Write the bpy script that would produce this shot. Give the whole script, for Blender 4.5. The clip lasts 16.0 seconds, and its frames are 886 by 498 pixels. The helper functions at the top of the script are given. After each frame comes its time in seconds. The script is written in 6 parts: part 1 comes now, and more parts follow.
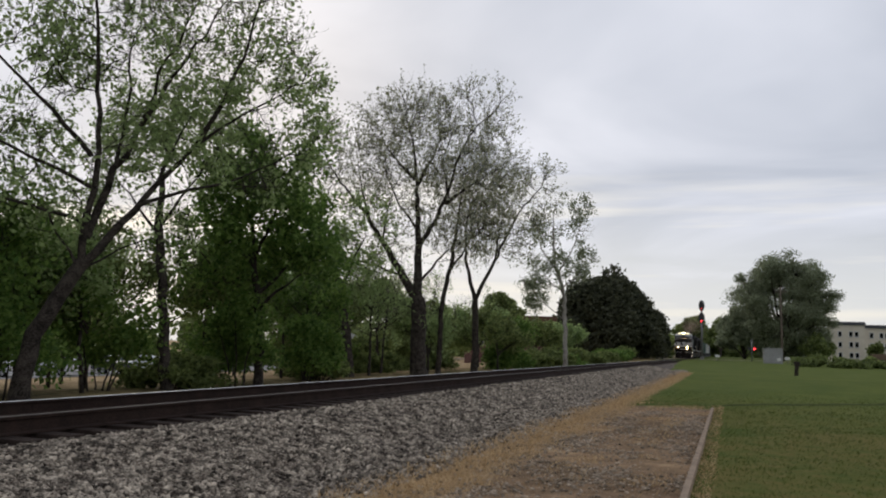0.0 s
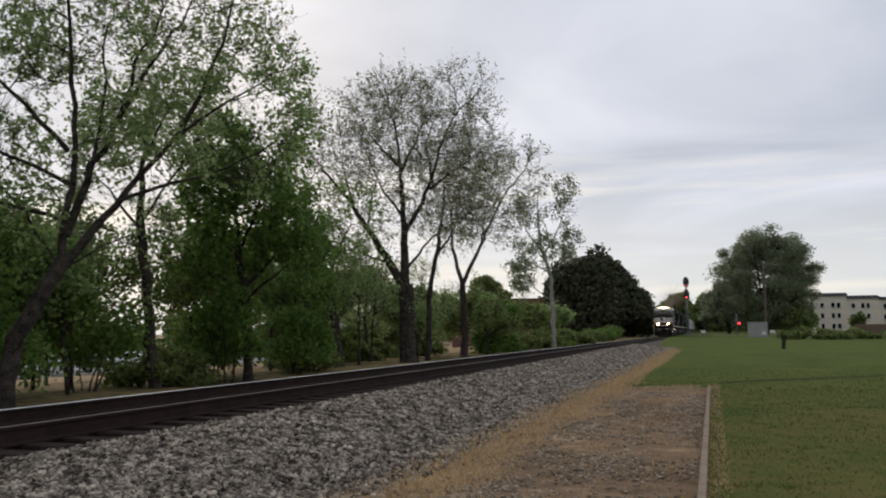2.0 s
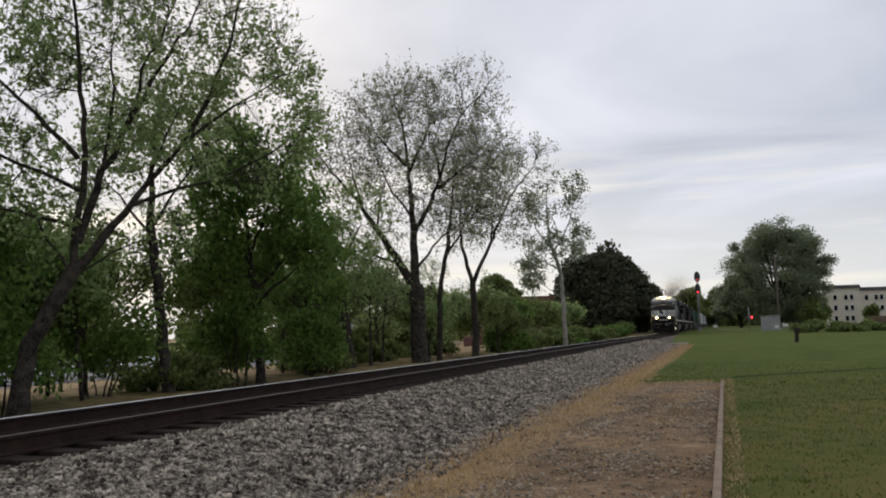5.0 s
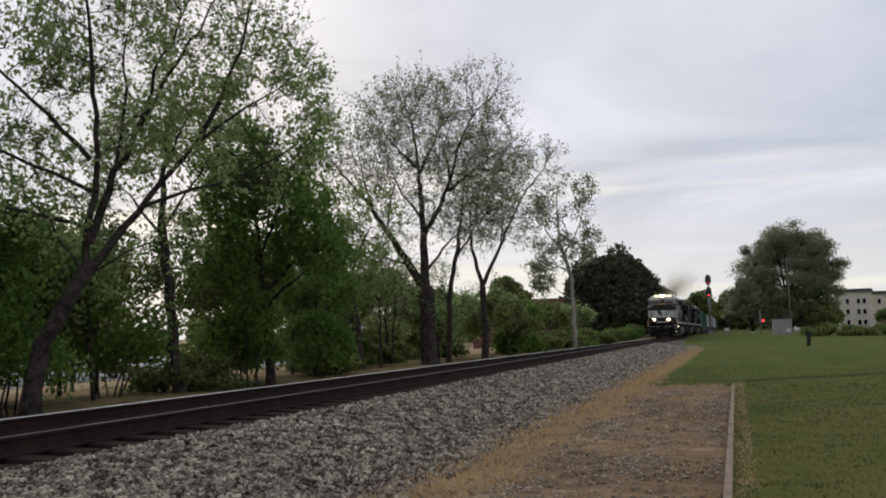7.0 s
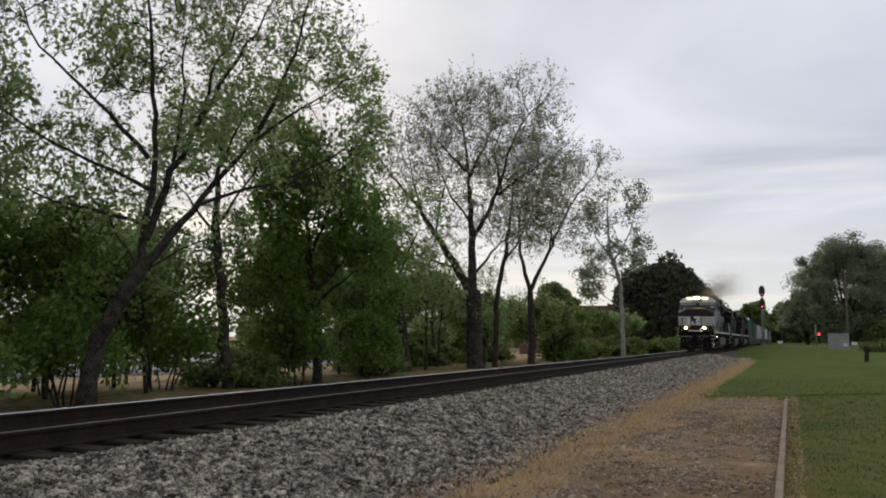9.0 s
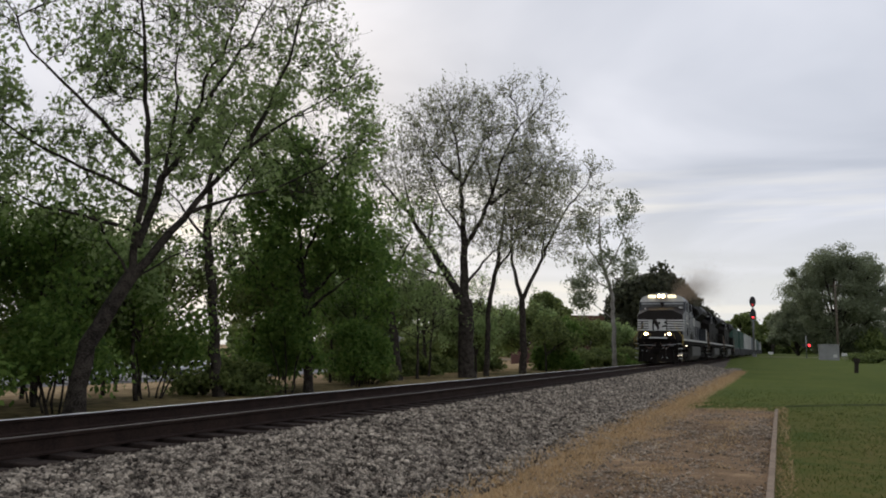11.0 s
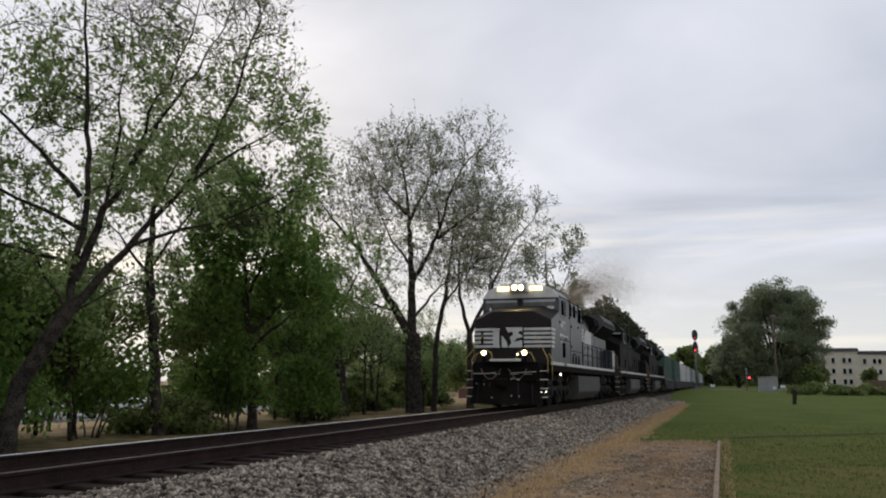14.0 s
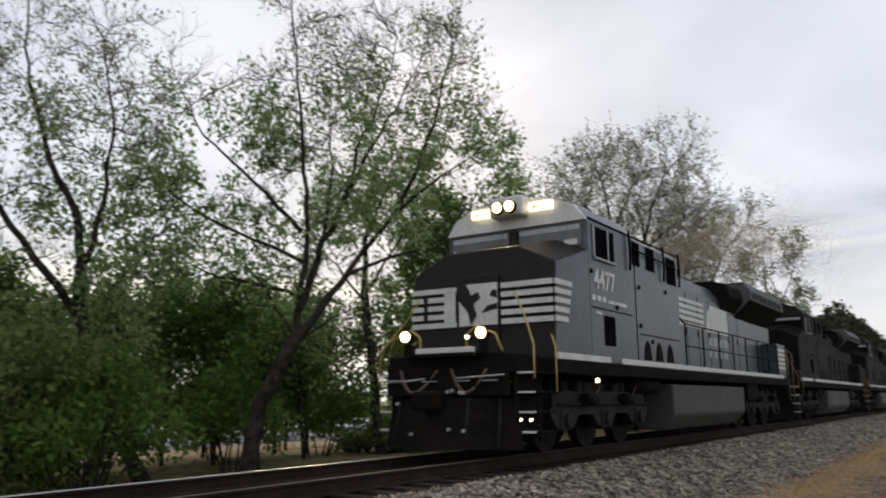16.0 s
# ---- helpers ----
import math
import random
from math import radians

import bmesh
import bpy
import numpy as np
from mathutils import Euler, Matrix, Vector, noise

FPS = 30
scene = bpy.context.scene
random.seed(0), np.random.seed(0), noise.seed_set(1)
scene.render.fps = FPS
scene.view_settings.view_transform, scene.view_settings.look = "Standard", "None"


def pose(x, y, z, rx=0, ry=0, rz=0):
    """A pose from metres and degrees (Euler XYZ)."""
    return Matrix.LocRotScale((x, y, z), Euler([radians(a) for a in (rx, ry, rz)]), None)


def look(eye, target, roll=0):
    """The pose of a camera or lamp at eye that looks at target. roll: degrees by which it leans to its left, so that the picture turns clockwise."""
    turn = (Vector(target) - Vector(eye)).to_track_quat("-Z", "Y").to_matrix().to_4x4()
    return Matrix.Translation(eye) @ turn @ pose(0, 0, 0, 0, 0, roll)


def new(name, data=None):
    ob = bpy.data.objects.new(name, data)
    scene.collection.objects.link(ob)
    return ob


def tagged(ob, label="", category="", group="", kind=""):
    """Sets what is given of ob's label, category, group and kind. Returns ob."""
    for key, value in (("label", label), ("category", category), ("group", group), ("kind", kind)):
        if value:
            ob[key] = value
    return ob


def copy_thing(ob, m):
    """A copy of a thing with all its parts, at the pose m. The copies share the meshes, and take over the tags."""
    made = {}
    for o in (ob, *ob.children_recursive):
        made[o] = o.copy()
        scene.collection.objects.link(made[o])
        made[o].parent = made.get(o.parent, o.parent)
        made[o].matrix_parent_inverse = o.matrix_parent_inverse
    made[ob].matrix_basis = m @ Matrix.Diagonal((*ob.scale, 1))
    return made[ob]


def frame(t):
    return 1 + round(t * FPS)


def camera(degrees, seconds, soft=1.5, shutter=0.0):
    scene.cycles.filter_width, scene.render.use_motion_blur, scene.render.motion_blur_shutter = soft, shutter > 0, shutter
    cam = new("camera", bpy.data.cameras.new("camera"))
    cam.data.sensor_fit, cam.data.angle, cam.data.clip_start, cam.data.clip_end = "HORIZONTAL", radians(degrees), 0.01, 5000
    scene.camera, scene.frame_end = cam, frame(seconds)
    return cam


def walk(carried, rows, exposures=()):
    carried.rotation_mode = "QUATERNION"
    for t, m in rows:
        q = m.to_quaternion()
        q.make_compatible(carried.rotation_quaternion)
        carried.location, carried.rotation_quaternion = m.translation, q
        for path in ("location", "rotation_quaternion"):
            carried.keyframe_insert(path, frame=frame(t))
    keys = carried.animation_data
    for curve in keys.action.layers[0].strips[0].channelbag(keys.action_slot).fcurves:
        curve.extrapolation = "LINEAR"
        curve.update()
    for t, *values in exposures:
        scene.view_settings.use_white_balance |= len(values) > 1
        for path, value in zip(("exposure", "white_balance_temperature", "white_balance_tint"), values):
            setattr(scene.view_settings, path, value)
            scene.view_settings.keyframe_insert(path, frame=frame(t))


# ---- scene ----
cam = camera(58.35, 16.0, soft=1.9, shutter=0.5)
PATH = [
    (0.0, pose(0.28, -0.26, 0.8, 97.07, -1.66, 19.67)),
    (0.5, pose(0.11, -0.1, 0.8, 96.06, -0.49, 20.91)),
    (1.0, pose(0.04, -0.03, 0.81, 95.27, 0.82, 21.27)),
    (1.5, pose(0, 0, 0.84, 95.88, -0.40, 20.56)),
    (2.0, pose(0, 0, 0.871, 95.99, 0.37, 18.68)),
    (2.5, pose(0, 0, 0.871, 95.55, -0.21, 16.96)),
    (3.0, pose(0, 0, 0.871, 95.41, -0.49, 16.85)),
    (3.5, pose(0, 0, 0.871, 95.88, 1.11, 17.46)),
    (4.0, pose(0, 0, 0.871, 95.94, 1.79, 17.76)),
    (4.5, pose(0, 0, 0.871, 95.88, 1.49, 18.96)),
    (7.0, pose(0, 0, 0.871, 96.12, 1.13, 20.18)),
    (7.5, pose(0, 0, 0.871, 96.43, -0.94, 19.75)),
    (8.0, pose(0, 0, 0.871, 97.92, -2.95, 19.83)),
    (8.5, pose(0, 0, 0.871, 98.06, -2.41, 21.70)),
    (9.0, pose(0, 0, 0.871, 96.40, -0.55, 23.49)),
    (9.5, pose(0, 0, 0.871, 96.74, -1.18, 22.73)),
    (12.0, pose(0, 0, 0.871, 97.37, -0.46, 22.75)),
    (12.5, pose(0, 0, 0.871, 98.91, -0.68, 21.35)),
    (13.0, pose(0, 0, 0.871, 99.31, 0.34, 22.63)),
    (13.5, pose(0, 0, 0.871, 98.94, 0.94, 19.55)),
    (14.0, pose(0, 0, 0.871, 99.55, -0.42, 19.13)),
    (14.5, pose(0, 0, 0.871, 100.64, -0.67, 21.77)),
    (15.0, pose(0, 0, 0.871, 99.85, 0.29, 27.28)),
    (15.5, pose(0, 0, 0.871, 99.96, 0.78, 29.90)),
    (16.0, pose(0, 0, 0.871, 100.84, 0.40, 34.06)),
]
walk(cam, PATH, exposures=((0.0, 0.06), (4.5, 0.10), (12.0, 0.08), (14.5, 0.12), (16.0, 0.24)))

# ---- world and light ----
def make_world():
    w = bpy.data.worlds.new("overcast_sky")
    scene.world = w
    w.use_nodes = True
    nt = w.node_tree
    N, L = nt.nodes, nt.links
    N.clear()
    out = N.new("ShaderNodeOutputWorld")
    bg = N.new("ShaderNodeBackground")
    sky = N.new("ShaderNodeTexSky")
    sky.sky_type, sky.sun_disc = "NISHITA", False
    sky.sun_elevation, sky.sun_rotation = radians(20), radians(-35)
    sky.dust_density = 3.0
    tc = N.new("ShaderNodeTexCoord")
    sep = N.new("ShaderNodeSeparateXYZ")
    L.new(tc.outputs["Generated"], sep.inputs[0])

    def m(op, a, b=None):
        n = N.new("ShaderNodeMath")
        n.operation = op
        for k, q in enumerate((a, b)):
            if q is None:
                continue
            if isinstance(q, (int, float)):
                n.inputs[k].default_value = q
            else:
                L.new(q, n.inputs[k])
        return n.outputs[0]
    up = m("MAXIMUM", sep.outputs["Z"], 0.0)
    den = m("ADD", up, 0.10)
    comb = N.new("ShaderNodeCombineXYZ")
    L.new(m("DIVIDE", sep.outputs["X"], den), comb.inputs[0])
    L.new(m("DIVIDE", sep.outputs["Y"], den), comb.inputs[1])
    cl = N.new("ShaderNodeTexNoise")
    cl.inputs["Scale"].default_value = 0.75
    cl.inputs["Detail"].default_value = 5.0
    cl.inputs["Roughness"].default_value = 0.48
    cl.inputs["Distortion"].default_value = 0.5
    L.new(comb.outputs[0], cl.inputs["Vector"])
    ramp = N.new("ShaderNodeValToRGB")
    r = ramp.color_ramp
    r.elements[0].position, r.elements[0].color = 0.36, (0.44, 0.48, 0.565, 1)
    r.elements[1].position, r.elements[1].color = 0.66, (0.78, 0.80, 0.88, 1)
    L.new(cl.outputs["Fac"], ramp.inputs[0])
    # low clear band under the cloud deck
    band = N.new("ShaderNodeMapRange")
    band.inputs["From Min"].default_value, band.inputs["From Max"].default_value = 0.17, 0.05
    L.new(m("ADD", sep.outputs["Z"], m("MULTIPLY", m("SUBTRACT", cl.outputs["Fac"], 0.5), 0.16)), band.inputs["Value"])
    low = N.new("ShaderNodeMix")
    low.data_type = "RGBA"
    L.new(band.outputs[0], low.inputs["Factor"])
    L.new(ramp.outputs[0], low.inputs[6])
    low.inputs[7].default_value = (0.71, 0.725, 0.735, 1)
    # thin bright streaks in the clear band
    flat = N.new("ShaderNodeCombineXYZ")
    for k, (c, f) in enumerate((("X", 2.6), ("Y", 2.6), ("Z", 34.0))):
        L.new(m("MULTIPLY", sep.outputs[c], f), flat.inputs[k])
    st = N.new("ShaderNodeTexNoise")
    st.inputs["Scale"].default_value, st.inputs["Detail"].default_value = 1.0, 4.0
    L.new(flat.outputs[0], st.inputs["Vector"])
    sr = N.new("ShaderNodeMapRange")
    sr.inputs["From Min"].default_value, sr.inputs["From Max"].default_value = 0.47, 0.66
    L.new(st.outputs["Fac"], sr.inputs["Value"])
    near = N.new("ShaderNodeMapRange")
    near.inputs["From Min"].default_value, near.inputs["From Max"].default_value = 0.24, 0.14
    L.new(sep.outputs["Z"], near.inputs["Value"])
    streak = N.new("ShaderNodeMix")
    streak.data_type = "RGBA"
    L.new(m("MULTIPLY", sr.outputs[0], near.outputs[0]), streak.inputs["Factor"])
    L.new(low.outputs[2], streak.inputs[6])
    streak.inputs[7].default_value = (0.90, 0.865, 0.79, 1)
    mix = N.new("ShaderNodeMix")
    mix.data_type = "RGBA"
    mix.inputs["Factor"].default_value = 0.90
    skl = N.new("ShaderNodeVectorMath")
    skl.operation = "SCALE"
    skl.inputs["Scale"].default_value = 0.055
    L.new(sky.outputs[0], skl.inputs[0])
    L.new(skl.outputs[0], mix.inputs[6])
    L.new(streak.outputs[2], mix.inputs[7])
    L.new(mix.outputs[2], bg.inputs["Color"])
    bg.inputs["Strength"].default_value = 1.05
    L.new(bg.outputs[0], out.inputs[0])


make_world()
sun_data = bpy.data.lights.new("sun", "SUN")
sun_data.energy, sun_data.angle, sun_data.color = 0.5, radians(25), (1.0, 0.93, 0.85)
sun = new("sun", sun_data)
sun.matrix_world = look((-57, 82, 36), (0, 0, 0), 0)


# ---- materials ----
def material(name, base, rough=0.8, metal=0.0, dark=None, scale=8.0, fine=60.0, bump=0.2, emit=None, power=0.0, contrast=1.0, random_tint=0.0, coords="Object"):
    """A node material: base mixed with a darker tone by noise at two scales, with fine relief."""
    mat = bpy.data.materials.new(name)
    mat.use_nodes = True
    N, L = mat.node_tree.nodes, mat.node_tree.links
    b = N["Principled BSDF"]
    b.inputs["Roughness"].default_value, b.inputs["Metallic"].default_value = rough, metal
    if rough > 0.75 and not metal:
        b.inputs["Specular IOR Level"].default_value = 0.1
    if emit:
        b.inputs["Base Color"].default_value = (*base, 1)
        b.inputs["Emission Color"].default_value = (*emit, 1)
        b.inputs["Emission Strength"].default_value = power
        return mat
    dark = dark or tuple(c * 0.6 for c in base)
    tc = N.new("ShaderNodeTexCoord")
    n1, n2 = N.new("ShaderNodeTexNoise"), N.new("ShaderNodeTexNoise")
    for n, s, d in ((n1, scale, 4.0), (n2, fine, 3.0)):
        n.inputs["Scale"].default_value, n.inputs["Detail"].default_value = s, d
        L.new(tc.outputs[coords], n.inputs["Vector"])
    add = N.new("ShaderNodeMath")
    add.operation = "ADD"
    L.new(n1.outputs["Fac"], add.inputs[0])
    L.new(n2.outputs["Fac"], add.inputs[1])
    rng = N.new("ShaderNodeMapRange")
    rng.inputs["From Min"].default_value = 1.0 - 0.30 / contrast
    rng.inputs["From Max"].default_value = 1.0 + 0.30 / contrast
    L.new(add.outputs[0], rng.inputs["Value"])
    mix = N.new("ShaderNodeMix")
    mix.data_type = "RGBA"
    L.new(rng.outputs[0], mix.inputs["Factor"])
    mix.inputs[6].default_value, mix.inputs[7].default_value = (*dark, 1), (*base, 1)
    col = mix.outputs[2]
    if random_tint:
        info = N.new("ShaderNodeNewGeometry")
        hsv = N.new("ShaderNodeHueSaturation")
        mr = N.new("ShaderNodeMapRange")
        mr.inputs["To Min"].default_value, mr.inputs["To Max"].default_value = 1 - random_tint, 1 + random_tint
        L.new(info.outputs["Random Per Island"], mr.inputs["Value"])
        L.new(mr.outputs[0], hsv.inputs["Value"])
        L.new(col, hsv.inputs["Color"])
        col = hsv.outputs["Color"]
    L.new(col, b.inputs["Base Color"])
    if bump:
        bp = N.new("ShaderNodeBump")
        bp.inputs["Strength"].default_value, bp.inputs["Distance"].default_value = bump, 0.02
        L.new(n2.outputs["Fac"], bp.inputs["Height"])
        L.new(bp.outputs[0], b.inputs["Normal"])
    return mat


def leaf_material(name, base, dark, through_light=0.35):
    mat = bpy.data.materials.new(name)
    mat.use_nodes = True
    N, L = mat.node_tree.nodes, mat.node_tree.links
    b, out = N["Principled BSDF"], N["Material Output"]
    geo = N.new("ShaderNodeNewGeometry")
    mix = N.new("ShaderNodeMix")
    mix.data_type = "RGBA"
    L.new(geo.outputs["Random Per Island"], mix.inputs["Factor"])
    mix.inputs[6].default_value, mix.inputs[7].default_value = (*dark, 1), (*base, 1)
    L.new(mix.outputs[2], b.inputs["Base Color"])
    b.inputs["Roughness"].default_value = 0.6
    b.inputs["Specular IOR Level"].default_value = 0.2
    tr = N.new("ShaderNodeBsdfTranslucent")
    L.new(mix.outputs[2], tr.inputs["Color"])
    sh = N.new("ShaderNodeMixShader")
    sh.inputs[0].default_value = through_light
    L.new(b.outputs[0], sh.inputs[1])
    L.new(tr.outputs[0], sh.inputs[2])
    L.new(sh.outputs[0], out.inputs["Surface"])
    return mat


BARK = material("bark", (0.075, 0.063, 0.052), 0.95, dark=(0.018, 0.015, 0.013), scale=5, fine=32, bump=1.0, contrast=1.7)
PALE_BARK = material("pale_bark", (0.36, 0.34, 0.30), 0.9, dark=(0.16, 0.14, 0.12), scale=2, fine=20, bump=0.5)
LEAF_SPRING = leaf_material("spring_leaf", (0.38, 0.48, 0.20), (0.18, 0.25, 0.095), 0.6)
LEAF_GREEN = leaf_material("green_leaf", (0.21, 0.31, 0.075), (0.07, 0.135, 0.03), 0.6)
LEAF_DARK = leaf_material("dark_leaf", (0.25, 0.30, 0.10), (0.085, 0.115, 0.04), 0.6)
LEAF_EVERGREEN = leaf_material("evergreen_leaf", (0.095, 0.10, 0.055), (0.04, 0.045, 0.028), 0.35)
# leaves paled and greyed: distance haze is mixed into their colour
LEAF_HAZED = leaf_material("hazed_leaf", (0.30, 0.335, 0.21), (0.15, 0.175, 0.105), 0.55)
LEAF_BUD = leaf_material("bud_leaf", (0.38, 0.395, 0.25), (0.18, 0.185, 0.115), 0.6)
RAIL_SIDE = material("rail_side", (0.038, 0.024, 0.019), 0.85, 0.0, dark=(0.018, 0.012, 0.010), scale=4, fine=40)
RAIL_TOP = material("rail_top", (0.55, 0.54, 0.54), 0.45, 1.0, dark=(0.6, 0.59, 0.59), scale=3, fine=50, bump=0.02)
# near rail's top: a weaker reflection put into a darker, rougher material
RAIL_WEAK_SHINE = material("rail_weak_shine_top", (0.085, 0.065, 0.055), 0.6, 0.3, dark=(0.05, 0.04, 0.034), scale=3, fine=50, bump=0.05)
TIE_WOOD = material("tie_wood", (0.045, 0.032, 0.026), 0.9, dark=(0.018, 0.013, 0.011), scale=4, fine=40, bump=0.6)
STONE = material("ballast_stone", (0.355, 0.305, 0.24), 0.9, dark=(0.05, 0.038, 0.03), scale=6, fine=40, random_tint=0.8, contrast=1.6)
BALLAST = material("ballast_bed", (0.17, 0.14, 0.118), 0.95, dark=(0.035, 0.027, 0.022), scale=16, fine=34, bump=1.0, contrast=1.6)
BED_DARK = material("stained_bed", (0.075, 0.058, 0.048), 0.95, dark=(0.02, 0.016, 0.014), scale=14, fine=34, bump=0.8)
CURB = material("curb_timber", (0.38, 0.29, 0.21), 0.9, dark=(0.19, 0.14, 0.10), scale=5, fine=50)


# ---- mesh helpers ----
def mesh_object(name, verts, faces, mats, parent=None, smooth=False, midx=None, label=""):
    me = bpy.data.meshes.new(name)
    me.from_pydata(verts, [], faces)
    for q in (mats if isinstance(mats, (list, tuple)) else [mats]):
        me.materials.append(q)
    if midx is not None:
        me.polygons.foreach_set("material_index", np.asarray(midx, dtype=np.int32))
    if smooth:
        me.polygons.foreach_set("use_smooth", np.ones(len(me.polygons), dtype=bool))
    ob = new(name, me)
    if parent:
        ob.parent = parent
    if label:
        ob["label"] = label
    return ob


def big_mesh(name, V, F, mats, parent=None, smooth=False):
    """A mesh from numpy arrays of vertices and equal-sized faces."""
    V, F = np.asarray(V, dtype=np.float32), np.asarray(F, dtype=np.int32)
    me = bpy.data.meshes.new(name)
    me.vertices.add(len(V))
    me.vertices.foreach_set("co", V.ravel())
    k = F.shape[1]
    me.loops.add(F.size)
    me.loops.foreach_set("vertex_index", F.ravel())
    me.polygons.add(len(F))
    me.polygons.foreach_set("loop_start", np.arange(0, F.size, k, dtype=np.int32))
    me.polygons.foreach_set("loop_total", np.full(len(F), k, dtype=np.int32))
    if smooth:
        me.polygons.foreach_set("use_smooth", np.ones(len(F), dtype=bool))
    me.update(calc_edges=True)
    for q in (mats if isinstance(mats, (list, tuple)) else [mats]):
        me.materials.append(q)
    ob = new(name, me)
    if parent:
        ob.parent = parent
    return ob


def part(name, bm, mat, parent, label=""):
    """Link a bmesh as one mesh object under a thing or part."""
    me = bpy.data.meshes.new(name)
    bm.to_mesh(me)
    bm.free()
    for q in (mat if isinstance(mat, (list, tuple)) else [mat]):
        me.materials.append(q)
    ob = new(name, me)
    if parent:
        ob.parent = parent
    if label:
        ob["label"] = label
    return ob


def box(bm, x0, x1, y0, y1, z0, z1, bevel=0.0, mi=0):
    r = bmesh.ops.create_cube(bm, size=1, matrix=Matrix.Translation(((x0 + x1) / 2, (y0 + y1) / 2, (z0 + z1) / 2)) @ Matrix.Diagonal((abs(x1 - x0), abs(y1 - y0), abs(z1 - z0), 1)))
    fs = list({f for q in r["verts"] for f in q.link_faces})
    for f in fs:
        f.material_index = mi
    if bevel:
        es = list({e for q in r["verts"] for e in q.link_edges})
        g = bmesh.ops.bevel(bm, geom=es, offset=bevel, segments=2, affect="EDGES", profile=0.5)
        for f in g["faces"]:
            f.material_index = mi
    return r["verts"]


def box_part(name, mat, parent, x0, x1, y0, y1, z0, z1, bevel=0.01, label=""):
    bm = bmesh.new()
    box(bm, x0, x1, y0, y1, z0, z1, bevel)
    return part(name, bm, mat, parent, label)


def tube(bm, pts, r, sides=8, closed_ends=True, mi=0):
    """A round bar through points; r is one radius or one for each point."""
    pts = [Vector(p) for p in pts]
    rs = r if isinstance(r, (list, tuple)) else [r] * len(pts)
    rings = []
    ref = Vector((0.3, 0.5, 0.81))
    for i, p in enumerate(pts):
        d = (pts[min(i + 1, len(pts) - 1)] - pts[max(i - 1, 0)]).normalized()
        a = d.cross(ref if abs(d.dot(ref)) < 0.95 else Vector((1, 0, 0))).normalized()
        b = d.cross(a)
        rings.append([bm.verts.new(p + (a * math.cos(q) + b * math.sin(q)) * rs[i]) for q in [2 * math.pi * k / sides for k in range(sides)]])
    for r0, r1 in zip(rings, rings[1:]):
        for k in range(sides):
            f = bm.faces.new((r0[k], r0[(k + 1) % sides], r1[(k + 1) % sides], r1[k]))
            f.smooth, f.material_index = True, mi
    if closed_ends:
        for ring in (rings[0][::-1], rings[-1]):
            bm.faces.new(ring).material_index = mi


def tube_part(name, mat, parent, pts, r, sides=8, label=""):
    bm = bmesh.new()
    tube(bm, pts, r, sides)
    return part(name, bm, mat, parent, label)


def prism(bm, outline, y0, y1, axis="Y", mi=0):
    """Extrude a closed outline: (x, z) along Y, or (y, z) along X."""
    mk = (lambda a, b, s: (a, s, b)) if axis == "Y" else (lambda a, b, s: (s, a, b))
    A = [bm.verts.new(mk(a, b, y0)) for a, b in outline]
    B = [bm.verts.new(mk(a, b, y1)) for a, b in outline]
    n = len(outline)
    fs = [bm.faces.new(A), bm.faces.new(B[::-1])]
    for i in range(n):
        fs.append(bm.faces.new((A[(i + 1) % n], A[i], B[i], B[(i + 1) % n])))
    for f in fs:
        f.material_index = mi
    bmesh.ops.recalc_face_normals(bm, faces=fs)
    return fs


def thing(name, m=None, label="", category="", group="", kind=""):
    ob = new(name)
    ob.empty_display_size = 0.2
    if m is not None:
        ob.matrix_world = m
    return tagged(ob, label, category, group, kind)


# ---- ground ----
TRACK_X = -7.20


def sm(a, b, x):
    q = min(1.0, max(0.0, (x - a) / (b - a)))
    return q * q * (3 - 2 * q)


def ground_z(x, y):
    right = -0.62 + 0.60 * sm(30, 150, y)
    left = -0.75 + 0.7 * sm(60, 150, y) - 1.3 * sm(-17, -45, x)
    f = sm(-5.0, -10.0, x)
    z = right * (1 - f) + left * f
    z += 0.35 * sm(140, 300, y)
    z += 0.05 * noise.noise((x * 0.35, y * 0.35, 0)) + 0.02 * noise.noise((x * 1.7, y * 1.7, 3))
    return z


